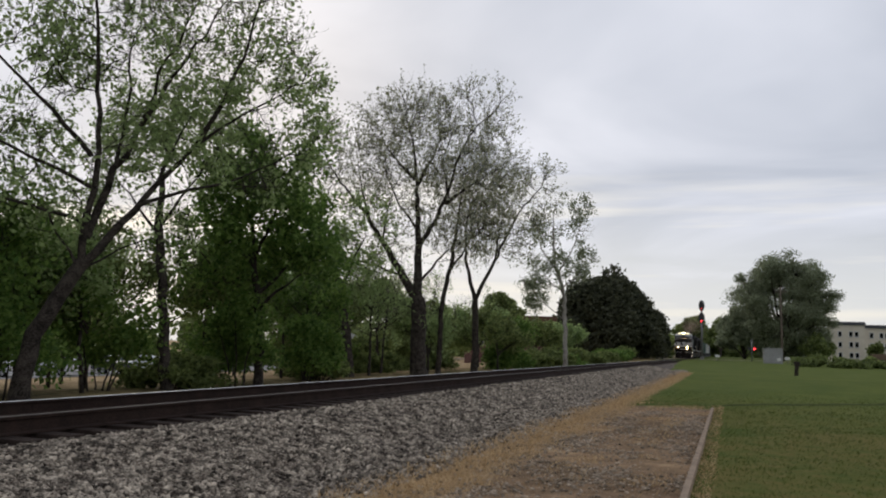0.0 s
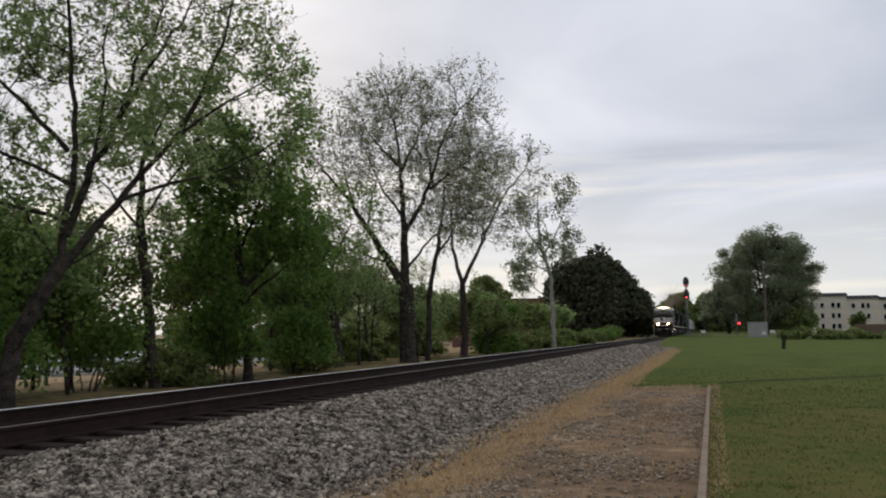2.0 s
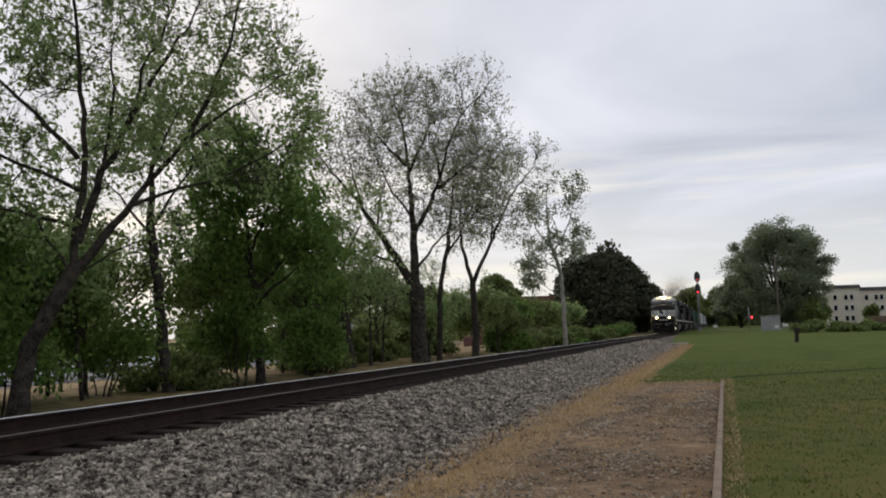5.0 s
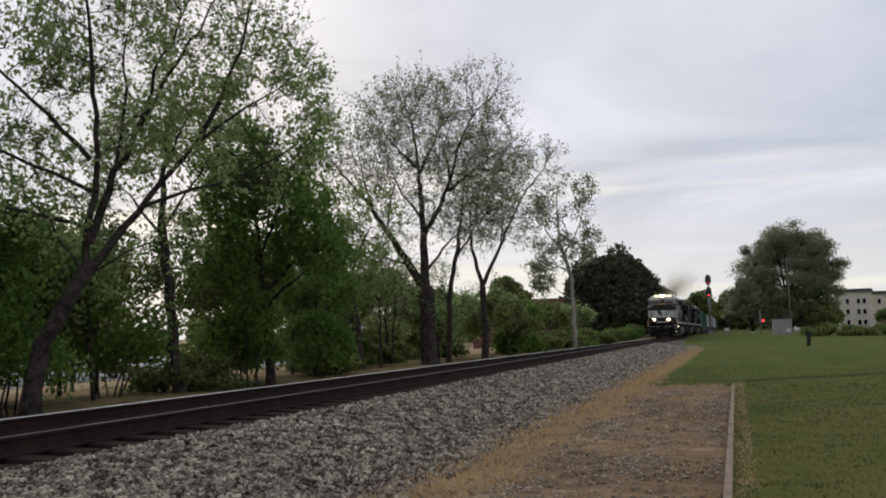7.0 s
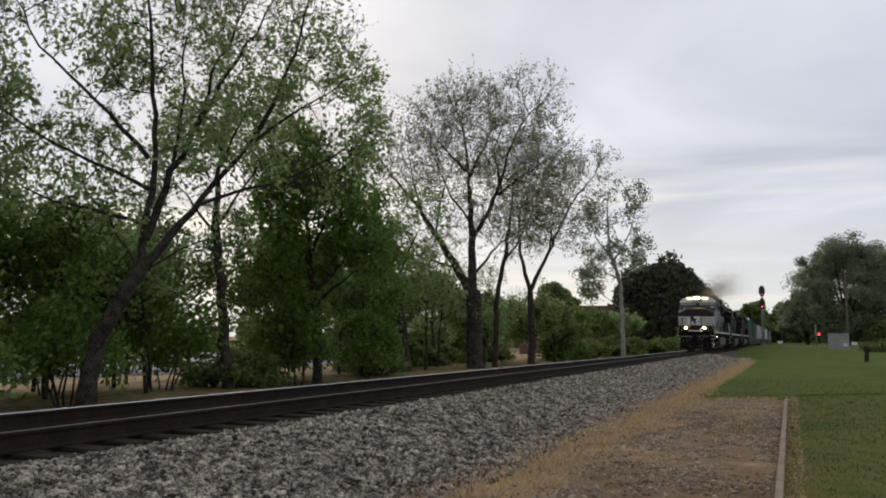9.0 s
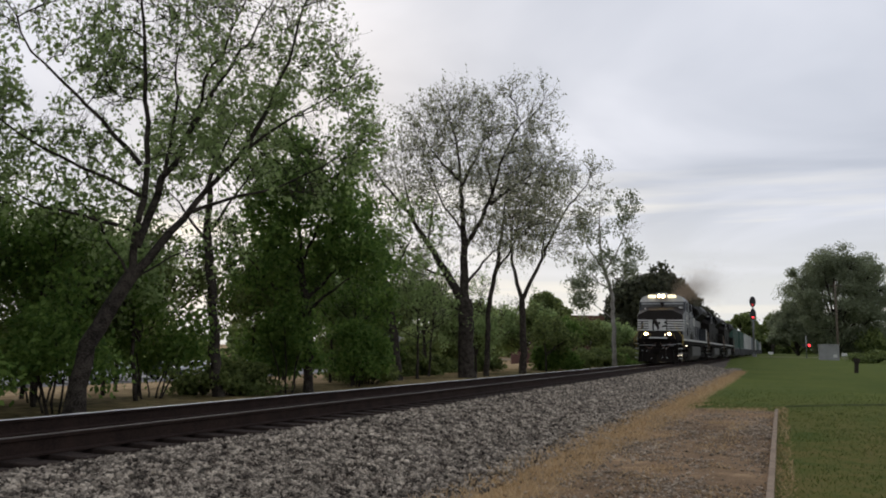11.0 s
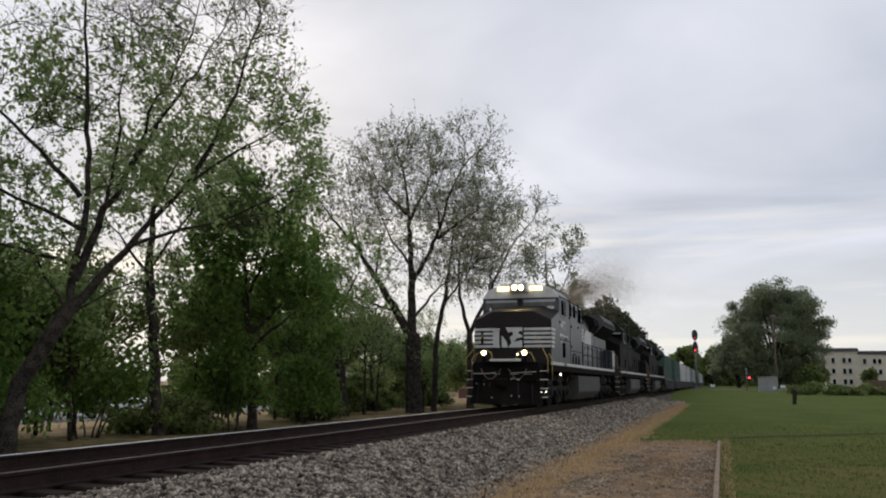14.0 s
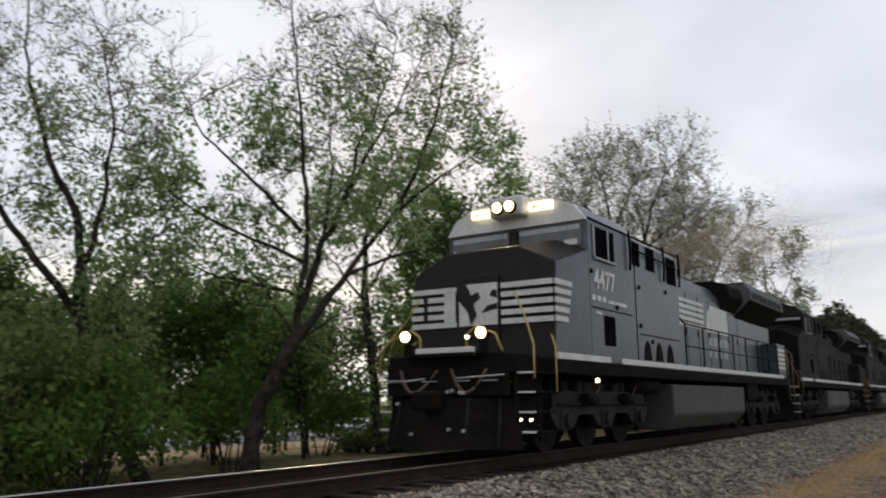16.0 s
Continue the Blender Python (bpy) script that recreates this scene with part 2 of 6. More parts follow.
def make_ground():
    xs = [-1500, -900, -500, -300, -200, -140, -100, -75] + list(np.arange(-60, -16, 2.5)) + list(np.arange(-16, 12, 0.5)) + list(np.arange(12, 62, 2.5)) + [75, 100, 140, 200, 300, 500, 900, 1500]
    ys = [-1500, -700, -300, -120, -60, -30, -15, -8] + list(np.arange(-4, 50, 0.75)) + list(np.arange(50, 180, 3.0)) + [185, 200, 230, 270, 330, 420, 600, 900, 1500, 2600]
    V = [(x, y, ground_z(x, y)) for y in ys for x in xs]
    n = len(xs)
    F = [(j * n + i, j * n + i + 1, (j + 1) * n + i + 1, (j + 1) * n + i) for j in range(len(ys) - 1) for i in range(n - 1)]
    mat = bpy.data.materials.new("ground_cover")
    mat.use_nodes = True
    N, L = mat.node_tree.nodes, mat.node_tree.links
    b = N["Principled BSDF"]
    b.inputs["Roughness"].default_value = 0.95
    b.inputs["Specular IOR Level"].default_value = 0.05
    geo = N.new("ShaderNodeTexCoord")
    sep = N.new("ShaderNodeSeparateXYZ")
    L.new(geo.outputs["Object"], sep.inputs[0])

    def nz(scale, detail=4.0):
        q = N.new("ShaderNodeTexNoise")
        q.inputs["Scale"].default_value, q.inputs["Detail"].default_value = scale, detail
        L.new(geo.outputs["Object"], q.inputs["Vector"])
        return q.outputs["Fac"]

    def m(op, a, c):
        q = N.new("ShaderNodeMath")
        q.operation = op
        for k, s in enumerate((a, c)):
            if isinstance(s, (int, float)):
                q.inputs[k].default_value = s
            else:
                L.new(s, q.inputs[k])
        return q.outputs[0]

    def ramp(v, lo, hi):
        q = N.new("ShaderNodeMapRange")
        q.inputs["From Min"].default_value, q.inputs["From Max"].default_value = lo, hi
        L.new(v, q.inputs["Value"])
        return q.outputs[0]

    def mix(f, a, c):
        q = N.new("ShaderNodeMix")
        q.data_type = "RGBA"
        L.new(f, q.inputs["Factor"])
        for k, s in ((6, a), (7, c)):
            if isinstance(s, tuple):
                q.inputs[k].default_value = (*s, 1)
            else:
                L.new(s, q.inputs[k])
        return q.outputs[2]
    big, mid, fine = nz(0.35), nz(3.0, 6.0), nz(38.0, 4.0)
    lawn = mix(ramp(m("ADD", big, mid), 0.75, 1.3), (0.05, 0.085, 0.014), (0.115, 0.14, 0.03))
    lawn = mix(ramp(fine, 0.4, 0.75), lawn, (0.12, 0.13, 0.035))
    dirt = mix(ramp(m("ADD", mid, big), 0.75, 1.25), (0.105, 0.066, 0.038), (0.33, 0.215, 0.125))
    dirt = mix(ramp(fine, 0.45, 0.8), dirt, (0.34, 0.245, 0.16))
    dry = mix(ramp(m("ADD", mid, fine), 0.8, 1.25), (0.32, 0.215, 0.11), (0.55, 0.395, 0.22))
    field = mix(ramp(m("ADD", mid, big), 0.75, 1.25), (0.22, 0.15, 0.075), (0.50, 0.36, 0.20))
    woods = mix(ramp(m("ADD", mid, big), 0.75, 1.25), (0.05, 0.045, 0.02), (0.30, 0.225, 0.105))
    wob = m("MULTIPLY", m("SUBTRACT", mid, 0.5), 0.9)
    xw = m("ADD", sep.outputs["X"], wob)
    yw = m("ADD", sep.outputs["Y"], wob)
    olive = m("MULTIPLY", ramp(yw, 30.0, 14.0), ramp(m("ADD", mid, m("MULTIPLY", big, 1.2)), 0.8, 1.25))
    lawn = mix(m("MULTIPLY", olive, 0.75), lawn, (0.16, 0.125, 0.045))
    # gravel drive, bounded by the curb and ending in lawn
    drive = m("MULTIPLY", ramp(sep.outputs["X"], -0.12, -0.18), ramp(yw, 22.2, 21.6))
    col = mix(drive, lawn, dirt)
    strip = m("MULTIPLY", ramp(xw, -2.1, -2.6), ramp(m("ADD", sep.outputs["Y"], m("MULTIPLY", wob, 8.0)), 62.0, 45.0))
    patch = m("MULTIPLY", m("MULTIPLY", drive, ramp(m("ADD", mid, m("MULTIPLY", big, 0.5)), 0.86, 0.98)), 0.5)
    col = mix(m("MAXIMUM", strip, patch), col, dry)
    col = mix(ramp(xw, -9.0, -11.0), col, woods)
    col = mix(ramp(xw, -17.5, -19.5), col, field)
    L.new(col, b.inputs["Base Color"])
    bp = N.new("ShaderNodeBump")
    bp.inputs["Strength"].default_value, bp.inputs["Distance"].default_value = 0.8, 0.03
    L.new(m("ADD", fine, mid), bp.inputs["Height"])
    L.new(bp.outputs[0], b.inputs["Normal"])
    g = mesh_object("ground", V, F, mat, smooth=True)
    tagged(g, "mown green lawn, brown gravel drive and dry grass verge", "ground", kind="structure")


make_ground()


# ---- railway track ----
def make_track():
    track = thing("railway_track", None, "single rusty railway track on wooden ties in grey ballast", "railway track", kind="structure")
    prof = [(-0.07, -0.185), (0.07, -0.185), (0.07, -0.172), (0.016, -0.155), (0.009, -0.045), (0.034, -0.036), (0.036, -0.006), (0.030, 0.0), (-0.030, 0.0), (-0.036, -0.006), (-0.034, -0.036), (-0.009, -0.045), (-0.016, -0.155), (-0.07, -0.172)]
    for sx in (-0.755, 0.755):
        bm = bmesh.new()
        for f in prism(bm, [(TRACK_X + sx + a, b) for a, b in prof], -60, 420):
            n = f.normal
            f.material_index = 1 if n.z > 0.6 and f.calc_center_median().z > -0.01 else 0
        part("rail", bm, [RAIL_SIDE, RAIL_TOP if sx < 0 else RAIL_WEAK_SHINE], track, "rusty steel rail with a shiny worn top" if sx < 0 else "rusty steel rail, its top coloured for a weaker reflection")
    # ballast bed
    ys = list(np.arange(-60, 60, 0.6)) + list(np.arange(60, 420, 6.0))
    xs = list(np.arange(-4.4, 4.5, 0.2))

    def bz(x):
        pts = [(-4.4, -1.25), (-4.3, -1.1), (-2.1, -0.30), (-1.5, -0.235), (1.5, -0.235), (2.0, -0.30), (3.75, -0.64), (4.0, -0.72), (4.4, -0.9)]
        return float(np.interp(x, [p[0] for p in pts], [p[1] for p in pts]))
    V, F = [], []
    for y in ys:
        for x in xs:
            V.append((TRACK_X + x, y, bz(x) + 0.05 * noise.noise((x * 1.1, y * 1.1, 7)) * sm(1.3, 2.0, abs(x)) + 0.35 * sm(150, 300, y)))
    n = len(xs)
    for j in range(len(ys) - 1):
        for i in range(n - 1):
            F.append((j * n + i, j * n + i + 1, (j + 1) * n + i + 1, (j + 1) * n + i))
    mids = [1 if abs(xs[i] + 0.1) < 1.35 else 0 for _ in range(len(ys) - 1) for i in range(n - 1)]
    mesh_object("ballast_bed", V, F, [BALLAST, BED_DARK], track, smooth=True, midx=mids, label="sloping bed of crushed grey stone")
    # loose stones on the shoulder
    rng = np.random.default_rng(3)
    ico = bmesh.new()
    bmesh.ops.create_icosphere(ico, subdivisions=1, radius=1)
    IV = np.array([q.co[:] for q in ico.verts])
    IF = np.array([[q.index for q in f.verts] for f in ico.faces])
    ico.free()
    n = 80000
    yy = 3.0 + 62.0 * rng.random(n) ** 2.1
    xx = 1.25 + 3.1 * rng.random(n)
    xx = np.where((xx > 3.8) & (rng.random(n) < (xx - 3.7) * 1.3), xx - 1.6, xx)
    stray = rng.random(n) < 0.012
    xx = np.where(stray, 3.7 + 0.9 * rng.random(n) ** 2, xx)
    zz = np.array([bz(a) if a < 3.6 else max(bz(a), ground_z(TRACK_X + a, b)) for a, b in zip(xx, yy)])
    size = (0.015 + 0.021 * rng.random(n)) * (1 + 0.028 * np.maximum(0, yy - 12))
    sc = size[:, None] * (0.65 + 0.7 * rng.random((n, 3)))
    q = rng.normal(size=(n, 4))
    q /= np.linalg.norm(q, axis=1)[:, None]
    w, x, y, z = q.T
    R = np.stack([1 - 2 * (y * y + z * z), 2 * (x * y - z * w), 2 * (x * z + y * w), 2 * (x * y + z * w), 1 - 2 * (x * x + z * z), 2 * (y * z - x * w), 2 * (x * z - y * w), 2 * (y * z + x * w), 1 - 2 * (x * x + y * y)], 1).reshape(n, 3, 3)
    jit = 1 + 0.6 * (rng.random((n, len(IV), 1)) - 0.5)
    P = np.einsum("nij,nkj->nki", R, IV[None] * jit * sc[:, None, :])
    P += np.stack([TRACK_X + xx, yy, zz + size * 0.35], 1)[:, None]
    FF = (IF[None] + (np.arange(n) * len(IV))[:, None, None]).reshape(-1, 3)
    st = big_mesh("ballast_stones", P.reshape(-1, 3), FF, STONE, track)
    tagged(st, "loose crushed grey and brown stones", kind="stuff")
    # ties
    bm = bmesh.new()
    box(bm, -1.3, 1.3, -0.115, 0.115, -0.36, -0.188, 0.012)
    me = bpy.data.meshes.new("tie")
    bm.to_mesh(me)
    bm.free()
    me.materials.append(TIE_WOOD)
    rnd = random.Random(5)
    for i in range(240):
        t = new("tie", me)
        t.parent = track
        t.matrix_basis = pose(TRACK_X + rnd.uniform(-0.05, 0.05), -6 + i * 0.51, 0, 0, 0, rnd.uniform(-1, 1))


make_track()


def make_curb():
    bm = bmesh.new()
    y = -3.0
    rnd = random.Random(2)
    curb = thing("curb", None, "pale weathered timber edging between drive and lawn", "curb", kind="structure")
    while y < 21.8:
        ln = 2.4
        bm = bmesh.new()
        z = -0.62 + rnd.uniform(-0.008, 0.008)
        box(bm, -0.185, -0.11, y, min(21.9, y + ln - 0.012), z - 0.1, z + 0.075, 0.012)
        part("timber", bm, CURB, curb)
        y += ln


make_curb()


# ---- trees ----
def unit(v):
    return v / np.maximum(1e-9, np.linalg.norm(v, axis=-1, keepdims=True))


def tubes(P, R, sides):
    """Quads of many tubes at once: P is (n, k, 3), R is (n, k)."""
    n, k, _ = P.shape
    T = np.empty_like(P)
    T[:, 1:-1] = P[:, 2:] - P[:, :-2]
    T[:, 0], T[:, -1] = P[:, 1] - P[:, 0], P[:, -1] - P[:, -2]
    T = unit(T)
    A = unit(np.cross(T, np.array([0.21, 0.93, 0.30])))
    B = np.cross(T, A)
    ang = 2 * np.pi * np.arange(sides) / sides
    V = P[:, :, None] + R[:, :, None, None] * (A[:, :, None] * np.cos(ang)[:, None] + B[:, :, None] * np.sin(ang)[:, None])
    idx = np.arange(n * k * sides).reshape(n, k, sides)
    a, b = idx[:, :-1], idx[:, 1:]
    F = np.stack([a, np.roll(a, -1, 2), np.roll(b, -1, 2), b], -1).reshape(-1, 4)
    return V.reshape(-1, 3), F


def offshoots(rng, P, R, count, length, k, out, up, lo=0.25, thin=0.55, droop=0.0):
    """Children of many branches: where they start, how they point and curve."""
    n, kp, _ = P.shape
    i = np.repeat(np.arange(n), count)
    s = lo + (1 - lo) * rng.random(len(i)) ** 0.8
    q = s * (kp - 1)
    j = np.minimum(q.astype(int), kp - 2)
    w = (q - j)[:, None]
    start = P[i, j] * (1 - w) + P[i, j + 1] * w
    r0 = np.maximum((R[i, j] * (1 - w[:, 0]) + R[i, j + 1] * w[:, 0]) * thin, 0.003)
    tang = unit(P[i, j + 1] - P[i, j])
    side = rng.normal(size=tang.shape)
    side = unit(side - tang * (side * tang).sum(1, keepdims=True))
    d = unit(tang + side * out * (0.6 + 0.8 * rng.random((len(i), 1))) + np.array([0, 0, 1.0]) * up)
    ln = length * (0.5 + 0.8 * rng.random(len(i))) * (1.15 - 0.55 * s)
    t = np.linspace(0, 1, k)[None, :, None]
    bend = rng.normal(size=d.shape) * 0.16 + np.array([0, 0, 0.22 * up - droop])
    C = start[:, None] + d[:, None] * t * ln[:, None, None] + bend[:, None] * (t ** 2) * ln[:, None, None]
    C[:, 1:] += rng.normal(size=C[:, 1:].shape) * 0.035 * ln[:, None, None]
    rad = r0[:, None] * np.linspace(1, 0.3, k)[None]
    return C, rad


def leaf_quads(rng, C, size, long=1.6):
    """Small folded leaves, as two-triangle rhombs, at random turns."""
    n = len(C)
    a = unit(rng.normal(size=(n, 3)) + np.array([0, 0, -0.35]))
    b = unit(np.cross(a, rng.normal(size=(n, 3))))
    s = size * (0.6 + 0.8 * rng.random((n, 1)))
    V = np.stack([C, C + a * s * long * 0.5 + b * s * 0.5, C + a * s * long, C + a * s * long * 0.5 - b * s * 0.5], 1).reshape(-1, 3)
    return V, np.arange(n * 4).reshape(n, 4)


def resample(pts, step, rng, wob):
    pts = np.array(pts, dtype=float)
    seg = np.linalg.norm(np.diff(pts, axis=0), axis=1)
    s = np.r_[0, np.cumsum(seg)]
    k = max(4, int(s[-1] / step) + 1)
    q = np.linspace(0, s[-1], k)
    P = np.stack([np.interp(q, s, pts[:, c]) for c in range(3)], 1)
    for _ in range(2):
        P[1:-1] = 0.25 * P[:-2] + 0.5 * P[1:-1] + 0.25 * P[2:]
    P[1:-1] += rng.normal(size=P[1:-1].shape) * wob
    return P


def joined(chunks):
    V, F, o = [], [], 0
    for v, f in chunks:
        V.append(v)
        F.append(f + o)
        o += len(v)
    return np.concatenate(V), np.concatenate(F)


def grown_tree(name, at, rz, limbs, label, bark, leaf, seed, gap=0.35, reach=2.4, twig=(6, 4), leaves=2, leaf_size=0.09, up=0.35, jitter=0.12, group="", tip=1.0):
    """A tree with given main limbs, (radius at its foot, at its tip, depth at its tip, ((side, height), ...)), and grown branches."""
    rng = np.random.default_rng(seed)
    wood, L1P, L1R = [], [], []
    for r0, r1, depth0, depth1, pts in limbs:
        n = len(pts)
        p3 = [(a, depth0 + (depth1 - depth0) * i / (n - 1), b) for i, (a, b) in enumerate(pts)]
        P = resample(p3, 0.45, rng, 0.025)
        R = r1 + (r0 - r1) * (1 - np.linspace(0, 1, len(P))) ** (1.0 if pts[0][1] < 0.2 else 1.45)
        if r0 > 0.12 and pts[0][1] < 0.2:
            R[0] *= 1.5
            R[1] *= 1.15
        wood.append(tubes(P[None], R[None], 9))
        ln = np.linalg.norm(np.diff(P, axis=0), axis=1).sum()
        cnt = int(ln / gap * (0.35 if pts[0][1] < 0.2 else 1.0))
        if cnt:
            lo = 0.55 if pts[0][1] < 0.2 else 0.12
            C, rad = offshoots(rng, P[None], R[None], cnt, reach, 8, 0.95, up, lo=lo, thin=0.42)
            L1P.append(C)
            L1R.append(rad)
        # the limb's own end goes on as twigs
        C, rad = offshoots(rng, P[None, -4:], R[None, -4:], 5, reach * 0.8 * tip, 8, 0.5, up, lo=0.5, thin=0.7)
        L1P.append(C)
        L1R.append(rad)
    P1, R1 = np.concatenate(L1P), np.concatenate(L1R)
    R1 = np.minimum(R1, 0.034)
    P2, R2 = offshoots(rng, P1, R1, twig[0], reach * 0.42, 5, 0.9, up * 0.7, thin=0.6)
    P3, R3 = offshoots(rng, P2, R2, twig[1], reach * 0.2, 4, 0.9, up * 0.5, thin=0.7)
    wood += [tubes(P1, R1, 5), tubes(P2, R2, 4), tubes(P3, np.maximum(R3, 0.003), 3)]
    tree = thing(name, pose(at[0], at[1], at[2], 0, 0, rz), label, "tree", group)
    V, F = joined(wood)
    big_mesh("trunk", V, F, bark, tree, smooth=True)
    E = np.concatenate([P3[:, 2:].reshape(-1, 3), P2[:, 3:].reshape(-1, 3)])
    E = np.repeat(E, int(math.ceil(leaves)), 0)
    E = E[rng.random(len(E)) < leaves / math.ceil(leaves)]
    E = E + rng.normal(size=E.shape) * jitter
    V, F = leaf_quads(rng, E, leaf_size)
    big_mesh("crown", V, F, leaf, tree)
    return tree


def colonise(rng, S, A, step, reach, kill, rounds=90):
    """Branches that grow from the seed nodes S towards free points A of a crown, each point taken by the nearest branch."""
    pos, par, kids = S.copy(), np.full(len(S), -1), np.zeros(len(S), dtype=int)
    D = np.linalg.norm(A[:, None] - pos[None], axis=2)
    near, nd = D.argmin(1), D.min(1)
    for _ in range(rounds):
        act = nd < reach
        if not act.any():
            break
        acc = np.zeros_like(pos)
        np.add.at(acc, near[act], unit(A[act] - pos[near[act]]))
        who = np.unique(near[act])
        who = who[kids[who] < 3]
        if not len(who):
            break
        v = unit(unit(acc[who]) + rng.normal(size=(len(who), 3)) * 0.22 + np.array([0, 0, 0.12]))
        fresh = pos[who] + v * step
        kids[who] += 1
        base = len(pos)
        pos, par, kids = np.concatenate([pos, fresh]), np.concatenate([par, who]), np.concatenate([kids, np.zeros(len(who), dtype=int)])
        D = np.linalg.norm(A[:, None] - fresh[None], axis=2)
        q, m = D.argmin(1), D.min(1)
        near, nd = np.where(m < nd, q + base, near), np.minimum(m, nd)
        keep = nd > kill
        A, near, nd = A[keep], near[keep], nd[keep]
        if not len(A):
            break
    return pos, par


def crown_tree(name, at, rz, limbs, crown, label, bark, leaf, seed, density=10.0, step=0.24, tip=0.0065, twig=(2, 3), twig_length=0.5, leaves=2.0, leaf_size=0.07, jitter=0.08, group="", buds=0.0, bud_size=0.05, reach=3.0, bare=0.0, lobe=1.2):
    """A tree with given main limbs, (radius at its foot, at its tip, depth at its foot, at its tip, ((side, height), ...)),
    whose crown of (side, depth, height, and the three half-widths) fills with fine branches."""
    rng = np.random.default_rng(seed)
    wood, S = [], []
    crown = list(crown)
    for r0, r1, depth0, depth1, pts in limbs:
        n = len(pts)
        if pts[0][1] > 0.2:
            (a, b), (c, d) = pts[-1], pts[-2]
            crown += [(a, depth1, b + lobe * 0.25, lobe, lobe, lobe * 1.1), ((a + c) / 2, depth1 * 0.8, (b + d) / 2, lobe * 0.9, lobe * 0.9, lobe * 0.9)]
        p3 = [(a, depth0 + (depth1 - depth0) * i / (n - 1), b) for i, (a, b) in enumerate(pts)]
        P = resample(p3, 0.4, rng, 0.03)
        low = pts[0][1] < 0.2
        R = r1 + (r0 - r1) * (1 - np.linspace(0, 1, len(P))) ** (1.0 if low else 1.4)
        if low:
            R[0] *= 1.5
            R[1] *= 1.15
        wood.append(tubes(P[None], R[None], 9))
        S.append(P[int(len(P) * (0.75 if low else 0.15)):])
    S = np.concatenate(S)
    A = []
    for x, y, z, a, b, c in crown:
        n = int(4.19 * a * b * c * density)
        d = unit(rng.normal(size=(n, 3))) * rng.random((n, 1)) ** 0.36
        A.append(np.array([x, y, z]) + d * np.array([a, b, c]) * (0.86 + 0.28 * rng.random((n, 1))))
    A = np.concatenate(A)
    gap = np.array([noise.noise((a * 0.75, b * 0.75, c * 0.75 + seed)) for a, b, c in A])
    A = A[gap > -0.12]
    pos, par = colonise(rng, S, A, step, reach, step * 1.3)
    ns = len(S)
    w = np.zeros(len(pos))
    for i in range(len(pos) - 1, ns - 1, -1):
        w[i] = w[i] or tip ** 2.3
        w[par[i]] += w[i]
    r = w ** (1 / 2.3)
    k = np.arange(ns, len(pos))
    p = par[k]
    rp = np.where(p < ns, r[k], np.minimum(r[p], r[k] * 1.6))
    SEG, SR = np.stack([pos[p], pos[k]], 1), np.stack([rp, r[k]], 1)
    wood.append(tubes(SEG, SR, 4))
    fine = r[k] < tip * 2.4
    P2, R2 = offshoots(rng, SEG[fine], SR[fine], twig[0], twig_length, 4, 0.6, 0.35, lo=0.1, thin=0.75)
    P3, R3 = offshoots(rng, P2, R2, twig[1], twig_length * 0.6, 3, 0.65, 0.3, lo=0.2, thin=0.75)
    wood += [tubes(P2, np.maximum(R2, 0.003), 3), tubes(P3, np.maximum(R3, 0.0024), 3)]
    tree = thing(name, pose(at[0], at[1], at[2], 0, 0, rz), label, "tree", group)
    V, F = joined(wood)
    big_mesh("trunk", V, F, bark, tree, smooth=True)
    E = np.concatenate([P3[:, 1:].reshape(-1, 3), P2[:, 2:].reshape(-1, 3)])
    if bare:
        # some boughs have hardly come into leaf
        g = np.array([noise.noise((a * 0.55 + seed, b * 0.55, c * 0.55)) for a, b, c in E])
        E = E[g + rng.normal(size=len(E)) * 0.1 > bare - 0.5]
    E = np.repeat(E, int(math.ceil(leaves)), 0)
    E = E[rng.random(len(E)) < leaves / math.ceil(leaves)]
    E = E + rng.normal(size=E.shape) * jitter
    if buds:
        top = E[:, 2] + rng.normal(size=len(E)) * 0.8 > buds
        T = E[top]
        V, F = leaf_quads(rng, T[rng.random(len(T)) < 0.55], bud_size, 1.9)
        tagged(big_mesh("budding_top", V, F, LEAF_BUD, tree), "small grey-brown buds on the topmost twigs", kind="stuff")
        E = E[~top]
    V, F = leaf_quads(rng, E, leaf_size)
    big_mesh("crown", V, F, leaf, tree)
    return tree


def lump_cloud(rng, lumps, per, shell=0.35):
    out = []
    for c, r in lumps:
        d = unit(rng.normal(size=(per, 3)))
        q = (1 - shell * rng.random((per, 1)) ** 1.3) * (0.88 + 0.24 * rng.random((per, 1)))
        out.append(np.array(c) + d * q * np.array(r))
    return np.concatenate(out)


